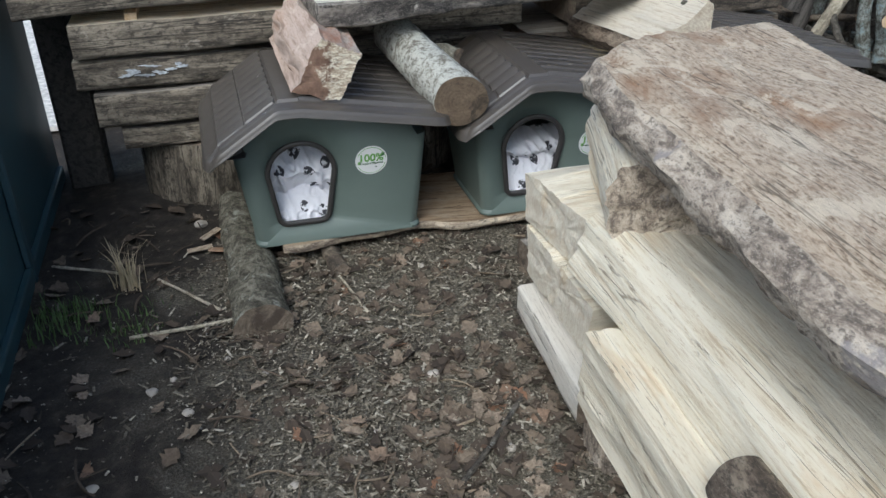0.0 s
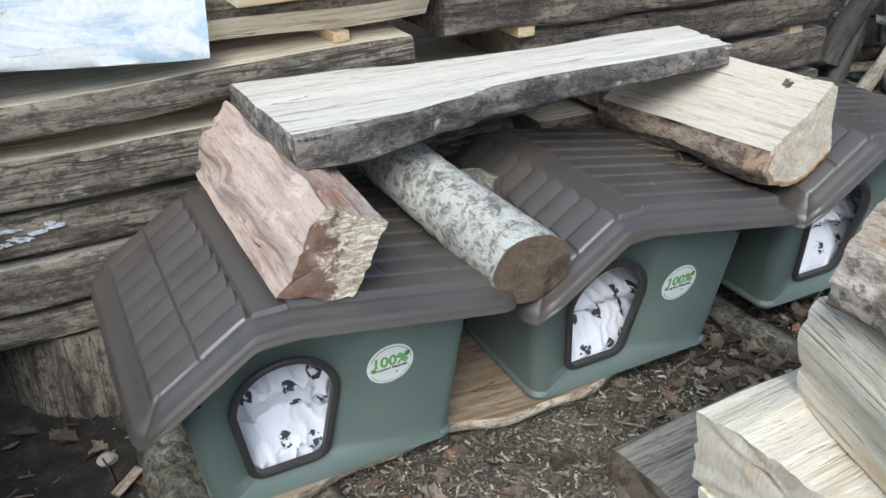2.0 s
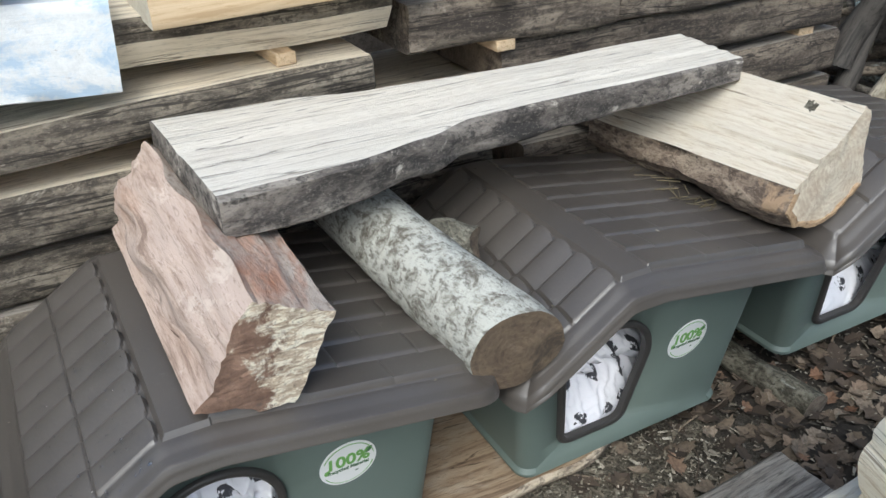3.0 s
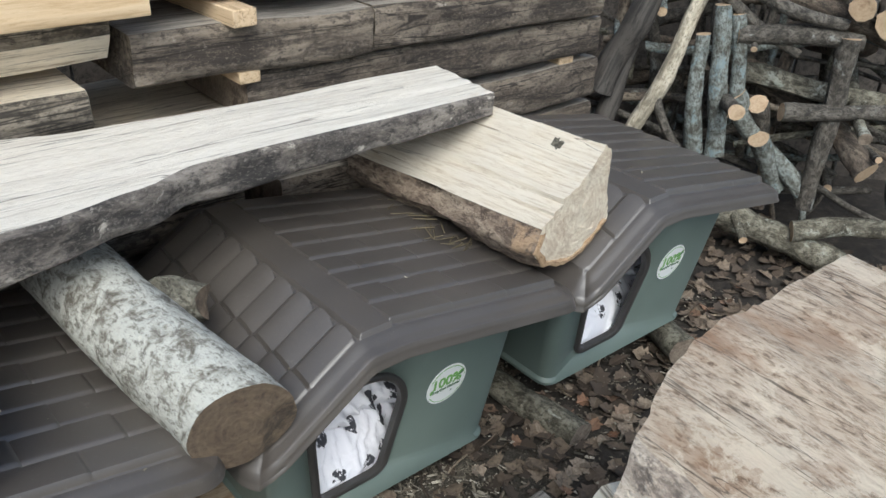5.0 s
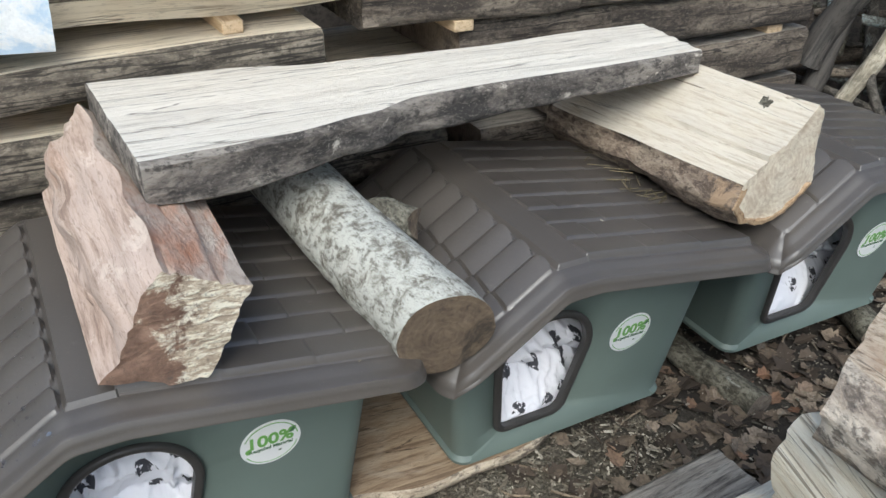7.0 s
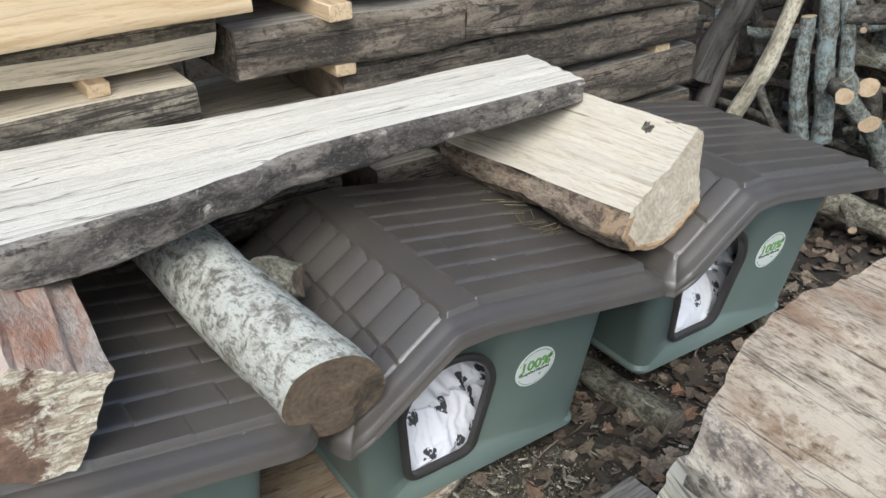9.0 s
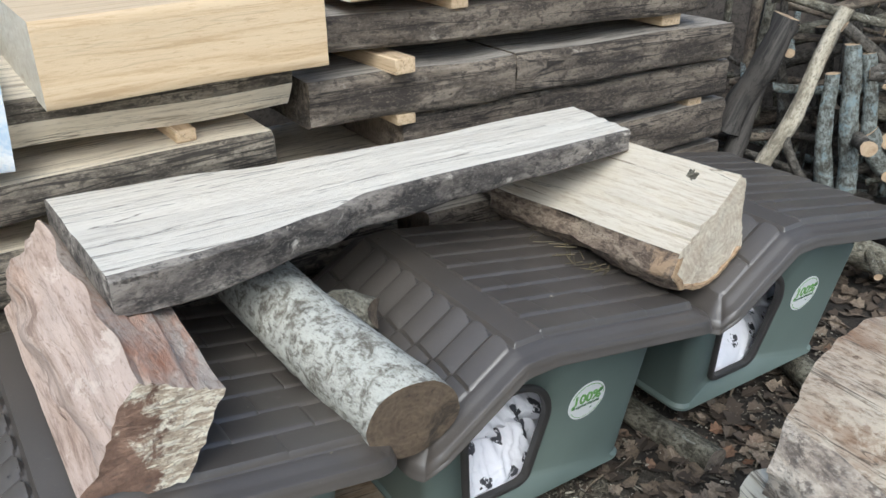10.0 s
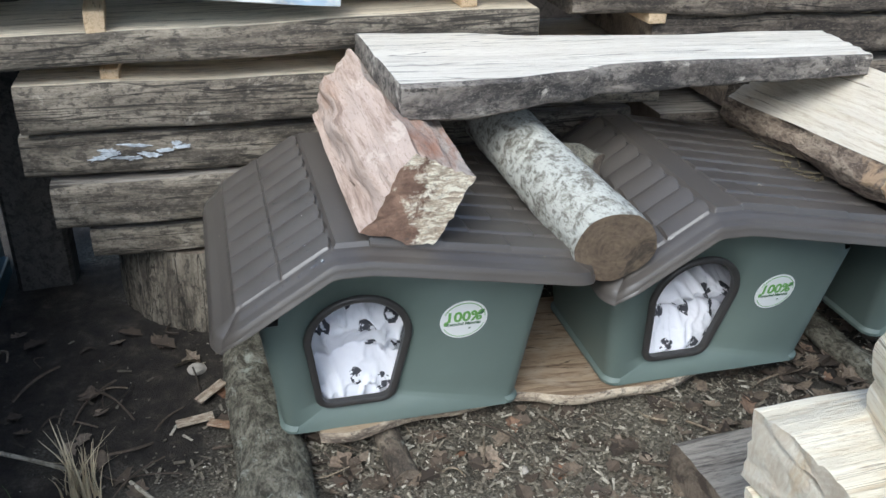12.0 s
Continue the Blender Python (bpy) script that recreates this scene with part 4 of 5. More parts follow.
birch = log_thing("round_log", (0.676, 2.085, 0.509), (0.598, 2.52, 0.585), circle(0.069, 30, 'b', 0.98, 0.08, 1),
                  wood_set(M_FRESH, M_BIRCH, M_ENDBIRCH), "pale lichen-covered round log lying between two roofs", "log", seed=12, rough=0.0030, sway=0.008, taper=0.84,
                  skew=(-0.30, 0.0), end_rough=0.004)
def stub_meshes(radius, length):
    """Short knotty branch stub along x and the disc that closes it."""
    tube, disc = bmesh.new(), bmesh.new()
    rings = []
    for r in range(8):
        f = r / 7
        q = radius * (1.25 - 0.35 * f + 0.10 * math.sin(f * 5))
        rings.append([Vector((length * f + 0.006 * math.sin(a * 2), q * math.cos(a) * 1.15, q * math.sin(a))) * (1 + 0.05 * noise.noise(Vector((math.cos(a) * 2, math.sin(a) * 2, f * 3))))
                      for a in (2 * math.pi * i / 20 for i in range(20))])
    vs = [[tube.verts.new(p) for p in ring] for ring in rings]
    for a, b in zip(vs, vs[1:]):
        for i in range(20):
            tube.faces.new((a[i], a[(i + 1) % 20], b[(i + 1) % 20], b[i]))
    rim = [disc.verts.new(p) for p in rings[-1]]
    mid = disc.verts.new(sum(rings[-1], Vector()) / 20 + Vector((0.003, 0, 0)))
    for i in range(20):
        disc.faces.new((rim[i], rim[(i + 1) % 20], mid))
    return tube, disc


tube, disc = stub_meshes(0.029, 0.072)
for name, bm, mt in (("branch_stub", tube, M_GREENBARK), ("stub_end", disc, M_ENDBIRCH)):
    bmesh.ops.transform(bm, verts=bm.verts, matrix=pose(0.046, 0.250, 0.004, 0, -12, -48))
    part(name, bm, mt, birch, "dark rough broken end" if name == "stub_end" else "")
far_log = log_thing("split_log", (1.330, 2.135, 0.600), (1.305, 2.62, 0.578),
          [(-0.092, -0.014, 'w'), (-0.035, 0.024, 'w'), (0.000, 0.040, 'w'), (0.042, 0.072, 'w'), (0.066, 0.096, 'w'), (0.086, 0.078, 'w'), (0.082, 0.012, 'w'), (0.093, -0.050, 'b'),
           (0.030, -0.092, 'b'), (-0.040, -0.097, 'b'), (-0.080, -0.085, 'b'), (-0.106, -0.052, 'b')],
          wood_set(M_SPLITTOP, M_SPLITBARK, M_ENDSPECK), "pale half-round split log with dark bark on a roof", "split log", seed=13, rough=0.0085, sway=0.010, end_rough=0.0065, step=0.008, rim=M_ORANGEBARK)
bm = bmesh.new()
bmesh.ops.create_icosphere(bm, subdivisions=3, radius=0.017)
for v in bm.verts:
    v.co *= 1 + 0.5 * noise.noise(v.co * 130)
    v.co.z *= 0.35
bmesh.ops.transform(bm, verts=bm.verts, matrix=pose(0.052, 0.085, 0.080, 0, -32, 20))
part("knot", bm, M_GREENBARK, far_log, "dark ragged knot")

PLANK_FRONT = [(0.0, 0.176), (0.18, 0.160), (0.32, 0.130), (0.42, 0.098), (0.70, 0.090), (1.0, 0.078)]
PLANK_BACK = [(0.0, -0.168), (0.18, -0.155), (0.34, -0.120), (0.6, -0.108), (1.0, -0.112)]
PLANK_DEEP = [(0.0, 1.0), (0.12, 1.12), (0.24, 0.92), (0.5, 0.90), (1.0, 0.72)]


def plank_shape(x, f, z):
    fr, bk = curve_at(PLANK_FRONT, f), curve_at(PLANK_BACK, f)
    q = (x + 0.1) / 0.2
    z = z if z > 0.0 else 0.026 + (z - 0.026) * curve_at(PLANK_DEEP, f) * (1 + 0.10 * noise.noise(Vector((f * 16, 0, 3))))
    return bk + (fr - bk) * q, z


log_thing("plank", (0.352, 2.458, 0.702), (1.378, 2.470, 0.690), rect(0.20, 0.062, "wbbb", 0.006),
          wood_set(M_OLDTOP, M_EDGE, M_EDGE), "thick pale plank with dark waney edge lying across logs", "plank", seed=14, rough=0.0045, sway=0.004,
          skew=(0.03, -0.10), shape=plank_shape)

# ---- timber stack ----
BOARDS = [
    # x0, x1, z0, z1, front y, slope of z, top, edge, end
    (-0.205, 0.40, 0.255, 0.320, 2.675, 0.0, M_GREY, M_TIMEDGE, M_ENDOLD),
    (-0.262, 0.90, 0.332, 0.428, 2.655, -0.01, M_GREY, M_TIMEDGE, M_ENDOLD),
    (-0.302, 1.00, 0.446, 0.530, 2.668, 0.0, M_GREY, M_TIMEDGE, M_ENDOLD),
    (-0.290, 1.05, 0.546, 0.640, 2.648, 0.0, M_PLANKTOP, M_TIMEDGE, M_ENDOLD),
    (-0.420, 0.730, 0.687, 0.748, 2.630, 0.04, M_PLANKTOP, M_TIMEDGE, M_ENDOLD),
    (-0.60, 0.318, 0.808, 0.945, 2.610, -0.05, M_PAINT, M_PAINT, M_PAINT),
    (0.26, 0.788, 0.792, 0.872, 2.660, 0.005, M_PLANKTOP, M_PALEEDGE, M_ENDOLD),
    (0.37, 0.826, 0.876, 1.005, 2.590, 0.02, M_FRESHPLANK, M_FRESHPLANK, M_END),
    (0.03, 0.200, 0.945, 1.060, 2.590, 0.0, M_FRESHPLANK, M_FRESHPLANK, M_END),
    (-0.60, 0.02, 1.000, 1.070, 2.600, 0.0, M_OLDTOP, M_OLDTOP, M_END),
    # cut ends of these two in dark edge colour, for the slit's shade
    (0.812, 1.283, 0.745, 0.834, 2.650, -0.01, M_GREY, M_TIMDARK, M_TIMDARK),
    (1.2875, 1.985, 0.740, 0.828, 2.652, -0.01, M_GREY, M_TIMDARK, M_TIMDARK),
    (0.845, 1.88, 0.870, 0.935, 2.665, -0.01, M_GREY, M_TIMDARK, M_ENDOLD),
    (0.90, 1.80, 0.972, 1.075, 2.640, 0.0, M_FRESHPLANK, M_FRESHPLANK, M_END),
    (1.02, 2.010, 0.640, 0.728, 2.672, -0.01, M_GREY, M_TIMDARK, M_ENDOLD),
    (1.25, 2.030, 0.515, 0.615, 2.682, 0.0, M_GREY, M_TIMDARK, M_ENDOLD),
    (1.10, 2.050, 0.370, 0.490, 2.70, 0.0, M_GREY, M_TIMDARK, M_ENDOLD),
    (1.00, 2.060, 0.210, 0.350, 2.70, 0.0, M_GREY, M_TIMDARK, M_ENDOLD),
    (1.05, 2.040, 0.060, 0.195, 2.70, 0.0, M_GREY, M_TIMDARK, M_ENDOLD),
]
for k, (x0, x1, z0, z1, yf, slope, mt, me_, mend) in enumerate(BOARDS):
    zc = (z0 + z1) / 2
    w = 0.42 + 0.04 * (k % 3)
    dz = slope * (x1 - x0)
    word = "white-painted, blue in patches, flaking" if mt is M_PAINT else ("fresh yellow sawn" if mt is M_FRESHPLANK else "grey weathered")
    outline = rect(w, z1 - z0, "wbww", 0.003 if mt in (M_PAINT, M_FRESHPLANK) else 0.008)
    mats = wood_set(mt, me_, mend)
    if me_ is M_PALEEDGE:
        h = (z1 - z0) / 2
        outline = [(-w / 2, h, 'w'), (w / 2 - 0.012, h, 'b'), (w / 2, h - 0.010, 'b'), (w / 2 - 0.004, 0.004, 'p'), (w / 2 - 0.030, -h, 'w'), (-w / 2, -h, 'w')]
        mats = {**wood_set(mt, M_TIMEDGE, mend), 'p': ("stripped_edge", M_PLANKTOP)}
    log_thing("timber_board", (x0, yf + w / 2, zc - dz / 2), (x1, yf + w / 2, zc + dz / 2), outline, mats, word + " thick timber board in a stack", "board", "timber stack", seed=20 + k, rough=0.0035 if mt is not M_FRESHPLANK else 0.0012,
              sway=0.007 if mt is not M_FRESHPLANK else 0.003, step=0.016)
log_thing("chopping_stump", (0.02, 2.87, 0.02), (0.02, 2.87, 0.25), circle(0.205, 40, 'b', 1.0, 0.15, 9),
          wood_set(M_GREY, M_TIMEDGE, M_ENDOLD), "grey standing stump carrying the timber stack", "stump", seed=50, rough=0.006)
log_thing("chopping_stump", (0.70, 2.88, 0.02), (0.70, 2.88, 0.33), circle(0.16, 36, 'b', 1.0, 0.15, 10),
          wood_set(M_GREY, M_TIMEDGE, M_ENDOLD), "grey standing stump carrying the timber stack", "stump", seed=51, rough=0.006)
SPACERS = [(-0.128, 2.64, 0.756, 0.036, 0.040, 0.20), (0.585, 2.655, 0.779, 0.036, 0.022, 0.2), (-0.12, 2.672, 0.650, 0.034, 0.020, 0.2),
           (-0.06, 2.70, 0.240, 0.036, 0.028, 0.2), (1.020, 2.655, 0.735, 0.042, 0.022, 0.18), (1.915, 2.69, 0.627, 0.05, 0.026, 0.18),
           (1.00, 2.622, 0.849, 0.046, 0.030, 0.26), (1.78, 2.68, 0.851, 0.06, 0.034, 0.22), (1.15, 2.66, 0.950, 0.04, 0.03, 0.2), (1.60, 2.69, 0.736, 0.03, 0.014, 0.2)]
for x, y, z, w, h, d in SPACERS:
    bm = box_bm(w, d, h, 0.002)
    bmesh.ops.translate(bm, verts=bm.verts, vec=(0, d / 2, 0))
    s = part("spacer_block", bm, M_SPACER, None)
    s.matrix_basis = pose(x, y, z, 0, 0, random.uniform(-6, 6))
    tagged(s, "small orange-brown wooden spacer between stacked boards", "wood block", "stack spacers")

smear = random.Random(12)
for k in range(11):
    bm = bmesh.new()
    rx, rz = smear.uniform(0.008, 0.026), smear.uniform(0.0022, 0.0055)
    ring = []
    for i in range(22):
        a = 2 * math.pi * i / 22
        q = 1 + 0.9 * noise.noise(Vector((math.cos(a) * 3.4, math.sin(a) * 3.4, k * 3.1)))
        ring.append(bm.verts.new((rx * q * math.cos(a), 0, rz * q * math.sin(a))))
    face = bm.faces.new(ring)
    ext = bmesh.ops.extrude_face_region(bm, geom=[face])
    bmesh.ops.translate(bm, verts=[e for e in ext["geom"] if isinstance(e, bmesh.types.BMVert)], vec=(0, 0.008, 0))
    bmesh.ops.recalc_face_normals(bm, faces=bm.faces)
    c = part("paint_smear", bm, M_OLDPAINT, None)
    c.matrix_basis = pose(-0.165 + 0.016 * k + smear.uniform(-0.008, 0.008), 2.6625, 0.494 + smear.uniform(-0.014, 0.014), 0, smear.uniform(-6, 6), 0)
    tagged(c, "flaky white paint smear on a grey board", "paint smear", "paint smears")

# ---- pile of split wood ----
log_thing("split_slab", (0.995, 1.685, 0.685), (0.895, 0.10, 0.685),
          [(-0.235, 0.075, 'w'), (0.10, 0.062, 'w'), (0.170, 0.040, 'b'), (0.205, 0.005, 'b'), (0.190, -0.032, 'b'), (0.10, -0.072, 'b'), (-0.20, -0.07, 'b'), (-0.25, 0.0, 'b')],
          wood_set(M_SLABTOP, M_SLABBARK, M_SLABBARK), "huge brown split slab with shaggy bark topping the woodpile", "split log", "woodpile", seed=61, rough=0.009, sway=0.014, step=0.011, end_rough=0.016, nose=0.065, bend=(0.052, 0.0))
torn_beam = log_thing("split_log", (0.995, 1.640, 0.537), (0.882, 1.300, 0.545), [(-0.17, 0.085, 'w'), (0.150, 0.080, 'w'), (0.172, 0.030, 'w'), (0.150, -0.072, 'w'), (-0.17, -0.078, 'w')],
          wood_set(M_FRESH, M_FRESH, M_SLABBARK), "cream-coloured fresh split beam in the woodpile", "split log", "woodpile", seed=62, rough=0.009, step=0.012, end_rough=0.014)
ends = [c for c in torn_beam.children if c.name.startswith("cut_end")]
min(ends, key=lambda c: c.data.vertices[0].co.y).data.materials[0] = M_ENDFIBRE
log_thing("split_log", (0.732, 1.550, 0.400), (1.10, 1.560, 0.402), [(-0.178, 0.048, 'w'), (-0.120, 0.062, 'w'), (0.020, 0.056, 'w'), (0.110, 0.066, 'w'), (0.172, 0.050, 'w'), (0.180, 0.000, 'w'), (0.166, -0.058, 'w'), (-0.17, -0.060, 'w')],
          wood_set(M_FRESH, M_FRESH, M_ENDFIBRE), "cream-coloured short split block lying crosswise in the woodpile", "split log", "woodpile", seed=63, rough=0.009, end_rough=0.008, skew=(0.05, 0))
log_thing("split_log", (0.712, 1.525, 0.278), (1.10, 1.535, 0.278), [(-0.18, 0.056, 'w'), (0.185, 0.056, 'w'), (0.16, -0.060, 'w'), (-0.165, -0.060, 'w')],
          wood_set(M_FRESH, M_FRESH, M_ENDFIBRE), "cream-coloured short split block lying low in the woodpile", "split log", "woodpile", seed=64, rough=0.009, end_rough=0.008, skew=(-0.05, 0))
log_thing("split_log", (0.86, 1.435, 0.435), (0.80, 0.20, 0.44), [(-0.15, 0.055, 'w'), (0.10, 0.060, 'w'), (0.128, 0.030, 'w'), (0.160, -0.062, 'w'), (-0.14, -0.062, 'w')],
          wood_set(M_FRESH, M_FRESH, M_END), "long cream split beam with straight grain in the woodpile", "split log", "woodpile", seed=65, rough=0.008, step=0.014)
log_thing("split_log", (0.765, 1.215, 0.29), (0.70, 0.15, 0.30), [(-0.13, 0.075, 'w'), (0.13, 0.09, 'w'), (0.13, -0.075, 'w'), (-0.12, -0.08, 'w')],
          wood_set(M_FRESH, M_FRESH, M_END), "long cream split beam low in the woodpile", "split log", "woodpile", seed=66, rough=0.008, step=0.014)
log_thing("weathered_board", (0.765, 1.67, 0.16), (0.74, 1.27, 0.16), rect(0.16, 0.075, "wwww", 0.006),
          wood_set(M_OLDTOP, M_OLDTOP, M_ENDOLD), "grey-white weathered board under the woodpile", "board", "woodpile", seed=67)
log_thing("grey_block", (0.820, 1.925, 0.085), (1.20, 1.945, 0.085), rect(0.17, 0.10, "wwww", 0.012),
          wood_set(M_GREY, M_GREY, M_ENDOLD), "grey weathered wooden block on the ground beside the woodpile", "wood block", seed=68)
log_thing("standing_log", (0.77, 1.27, 0.01), (0.77, 1.27, 0.215), circle(0.085, 26, 'b', 1.0, 0.12, 12),
          wood_set(M_GREY, M_SLABBARK, M_ENDOLD), "grey standing log propping up the woodpile", "log", "woodpile", seed=69, rough=0.004)
log_thing("bark_log", (0.668, 0.815, 0.405), (0.615, 0.15, 0.405), circle(0.050, 24, 'b', 0.9, 0.12, 13),
          wood_set(M_FRESH, M_BARK, M_ENDBIRCH), "dark bark-covered log leaning on the woodpile", "log", "woodpile", seed=70, rough=0.004)
for k, (x, y, z) in enumerate([(1.05, 1.30, 0.10), (1.05, 0.70, 0.10), (0.80, 0.55, 0.10), (1.14, 1.60, 0.22), (1.14, 1.60, 0.38)]):
    log_thing("split_log", (x, y, z), (x + 0.02, y - 0.6, z), [(-0.11, 0.07, 'w'), (0.11, 0.075, 'w'), (0.12, -0.07, 'b'), (-0.11, -0.07, 'b')],
              wood_set(M_FRESH, M_BARK, M_END), "split firewood log inside the woodpile", "split log", "woodpile", seed=80 + k, step=0.02)


# ---- branch pile ----
def branch(a, b, r, mt, end=M_ENDORANGE, seed=0.0, bend=0.02, taper=0.85, label="bark-covered cut branch in a heap"):
    return log_thing("branch", a, b, circle(r, 11, 'b', 1.0, 0.12, seed), wood_set(mt, mt, end), label, "branch", "heap of cut branches",
                     seed=seed, step=0.03, rough=r * 0.13, sway=r * 0.8, taper=taper, bend=(bend * math.sin(seed * 2.3), bend * math.cos(seed * 1.7)))


rnd = random.Random(5)
KNOWN = [
    ((2.15, 2.64, 0.36), (2.31, 2.55, 0.84), 0.023, M_WHITESTICK, "pale barkless branch leaning in the heap"),
    ((2.28, 2.50, 0.36), (2.26, 2.54, 0.68), 0.024, M_LICHEN, "blue-grey lichen branch standing in the heap"),
    ((2.30, 2.46, 0.36), (2.275, 2.51, 0.76), 0.027, M_LICHEN, "blue-grey lichen branch standing in the heap"),
    ((2.33, 2.44, 0.50), (2.305, 2.48, 0.74), 0.020, M_LICHEN, "blue-grey lichen branch standing in the heap"),
    ((2.322, 2.445, 0.53), (2.46, 2.26, 0.27), 0.030, M_LICHEN, "blue-grey lichen branch standing in the heap"),
    ((2.345, 2.39, 0.515), (2.46, 2.42, 0.40), 0.026, M_TWIG, ""),
    ((2.345, 2.36, 0.43), (2.46, 2.33, 0.28), 0.028, M_LICHEN, ""),
    ((2.385, 2.34, 0.52), (2.66, 2.06, 0.50), 0.024, M_TWIG, "grey smooth branch lying level in the heap"),
    ((2.44, 2.23, 0.79), (2.85, 2.45, 0.88), 0.034, M_TWIG, ""),
    ((2.50, 2.16, 0.76), (2.95, 2.35, 0.78), 0.050, M_BARK, ""),
    ((2.475, 2.25, 0.71), (2.47, 2.24, 0.24), 0.029, M_TWIG, ""),
    ((2.46, 2.26, 0.17), (2.70, 1.98, 0.20), 0.028, M_GREENBARK, ""),
    ((2.33, 2.43, 0.18), (2.56, 2.14, 0.08), 0.042, M_GREENBARK, "thick lichen-grey branch lying low in the heap"),
    ((2.52, 2.12, 0.385), (2.56, 2.32, 0.48), 0.038, M_BARK, ""),
    ((2.30, 2.46, 0.69), (2.50, 2.23, 0.70), 0.026, M_TWIG, ""),
    ((2.26, 2.53, 0.80), (2.41, 2.34, 0.66), 0.016, M_TWIG, ""),
    ((2.32, 2.45, 0.80), (2.47, 2.27, 0.74), 0.018, M_TWIG, ""),
    ((2.12, 2.74, 0.50), (2.20, 2.66, 0.82), 0.040, M_POST, "dark split plank leaning beside the heap"),
    ((2.14, 2.74, 0.40), (2.23, 2.68, 0.80), 0.030, M_POST, ""),
    ((2.19, 2.60, 0.52), (2.26, 2.53, 0.36), 0.014, M_TWIG, ""),
]
for k, (a, b, r, mt, lab) in enumerate(KNOWN):
    branch(a, b, r, mt, M_ENDORANGE, k + 1.0, 0.012, 0.85, lab or "bark-covered cut branch in a heap")
for k in range(135):
    f = rnd.random()
    depth = 0.05 + 0.45 * rnd.random()
    base = Vector((2.12 + 0.62 * f, 2.78 - 0.82 * f, 0)) + Vector((0.8, 0.6, 0)) * depth
    z = 0.06 + 0.92 * rnd.random() ** 0.9
    if rnd.random() < 0.55:
        d = Vector((0.6, -0.8, rnd.uniform(-0.45, 0.45)))
    elif rnd.random() < 0.5:
        d = Vector((rnd.uniform(-0.2, 0.2), rnd.uniform(-0.2, 0.2), 1))
    else:
        d = Vector((0.8 + rnd.uniform(-0.3, 0.3), 0.6, rnd.uniform(-0.2, 0.3)))
    d = d.normalized() * rnd.uniform(0.15, 0.34)
    a, b = base + Vector((0, 0, z)) - d, base + Vector((0, 0, z)) + d
    a.z, b.z = max(a.z, 0.05), max(b.z, 0.05)
    if (b - a).length < 0.1:
        continue
    branch(a, b, rnd.choice((rnd.uniform(0.007, 0.014), rnd.uniform(0.014, 0.034))), rnd.choice([M_TWIG, M_TWIG, M_BARK, M_LICHEN, M_GREENBARK]), rnd.choice([M_ENDORANGE, M_ENDOLD]), 30.0 + k, 0.02)


# ---- small things on the ground ----
def pebble(x, y, r, seed):
    bm = bmesh.new()
    bmesh.ops.create_icosphere(bm, subdivisions=2, radius=r)
    for v in bm.verts:
        v.co *= 1 + 0.3 * noise.noise(v.co / r * 1.2 + Vector((seed, 0, 0)))
        v.co.z *= 0.6
    s = part("pebble", bm, M_STONE, None)
    s.matrix_basis = pose(x, y, ground_z(x, y) + r * 0.25, 0, 0, seed * 40)
    tagged(s, "small pale pebble lying on the soil", "pebble", "pebbles on the soil")


for k, (x, y, r) in enumerate([(0.464, 1.60, 0.016), (-0.146, 1.716, 0.013), (-0.02, 2.52, 0.02), (-0.07, 1.62, 0.012), (0.10, 1.72, 0.009), (-0.10, 1.75, 0.008),
                               (0.56, 2.08, 0.010), (-0.02, 1.95, 0.009), (0.02, 1.80, 0.008), (0.55, 1.33, 0.012), (0.30, 1.45, 0.008), (0.66, 1.42, 0.009), (0.12, 1.35, 0.010), (-0.25, 1.45, 0.012)]):
    pebble(x, y, r, k + 1)


def inside_blocked(x, y):
    """Stretches of ground taken by logs, the woodpile or the timber."""
    if y > 2.72:
        return True
    if 0.78 < x < 1.25 and y < 1.72:
        return True
    return x < -0.46


def scatter(name, count, shape, mat, area, label, category, seed, lift=0.004, want=None):
    r = random.Random(seed)
    verts, faces = [], []
    made = 0
    while made < count:
        x, y = r.uniform(area[0], area[1]), r.uniform(area[2], area[3])
        if inside_blocked(x, y) or (want and r.random() > want(x, y)):
            continue
        made += 1
        pv, pf = shape(r)
        m = pose(x, y, ground_z(x, y) + lift + r.uniform(0, 0.008), r.uniform(-22, 22), r.uniform(-22, 22), r.uniform(0, 360))
        n0 = len(verts)
        verts += [tuple(m @ Vector(p)) for p in pv]
        faces += [tuple(i + n0 for i in f) for f in pf]
    me = bpy.data.meshes.new(name)
    me.from_pydata(verts, [], faces)
    me.materials.append(mat)
    tagged(new(name, me), label, category, kind="stuff")


def oak_leaf(r):
    ln, wd = r.uniform(0.024, 0.058), r.uniform(0.011, 0.022)
    n = 8
    curl, cup = r.uniform(-0.5, 0.9), r.uniform(0.1, 0.9)
    mid, left, right = [], [], []
    for i in range(n + 1):
        f = i / n
        w = wd * math.sin(math.pi * min(1.0, f * 0.93 + 0.04)) * (1 + 0.35 * math.sin(f * 20 + curl))
        z = curl * ln * 0.4 * (f - 0.5) ** 2 * 2
        mid.append(((f - 0.5) * ln, 0, z))
        left.append(((f - 0.5) * ln + 0.004, w, z + cup * w * 0.7))
        right.append(((f - 0.5) * ln + 0.004, -w, z + cup * w * 0.5))
    v = mid + left + right
    k = n + 1
    return v, [(i, i + 1, k + i + 1, k + i) for i in range(n)] + [(i + 1, i, 2 * k + i, 2 * k + i + 1) for i in range(n)]


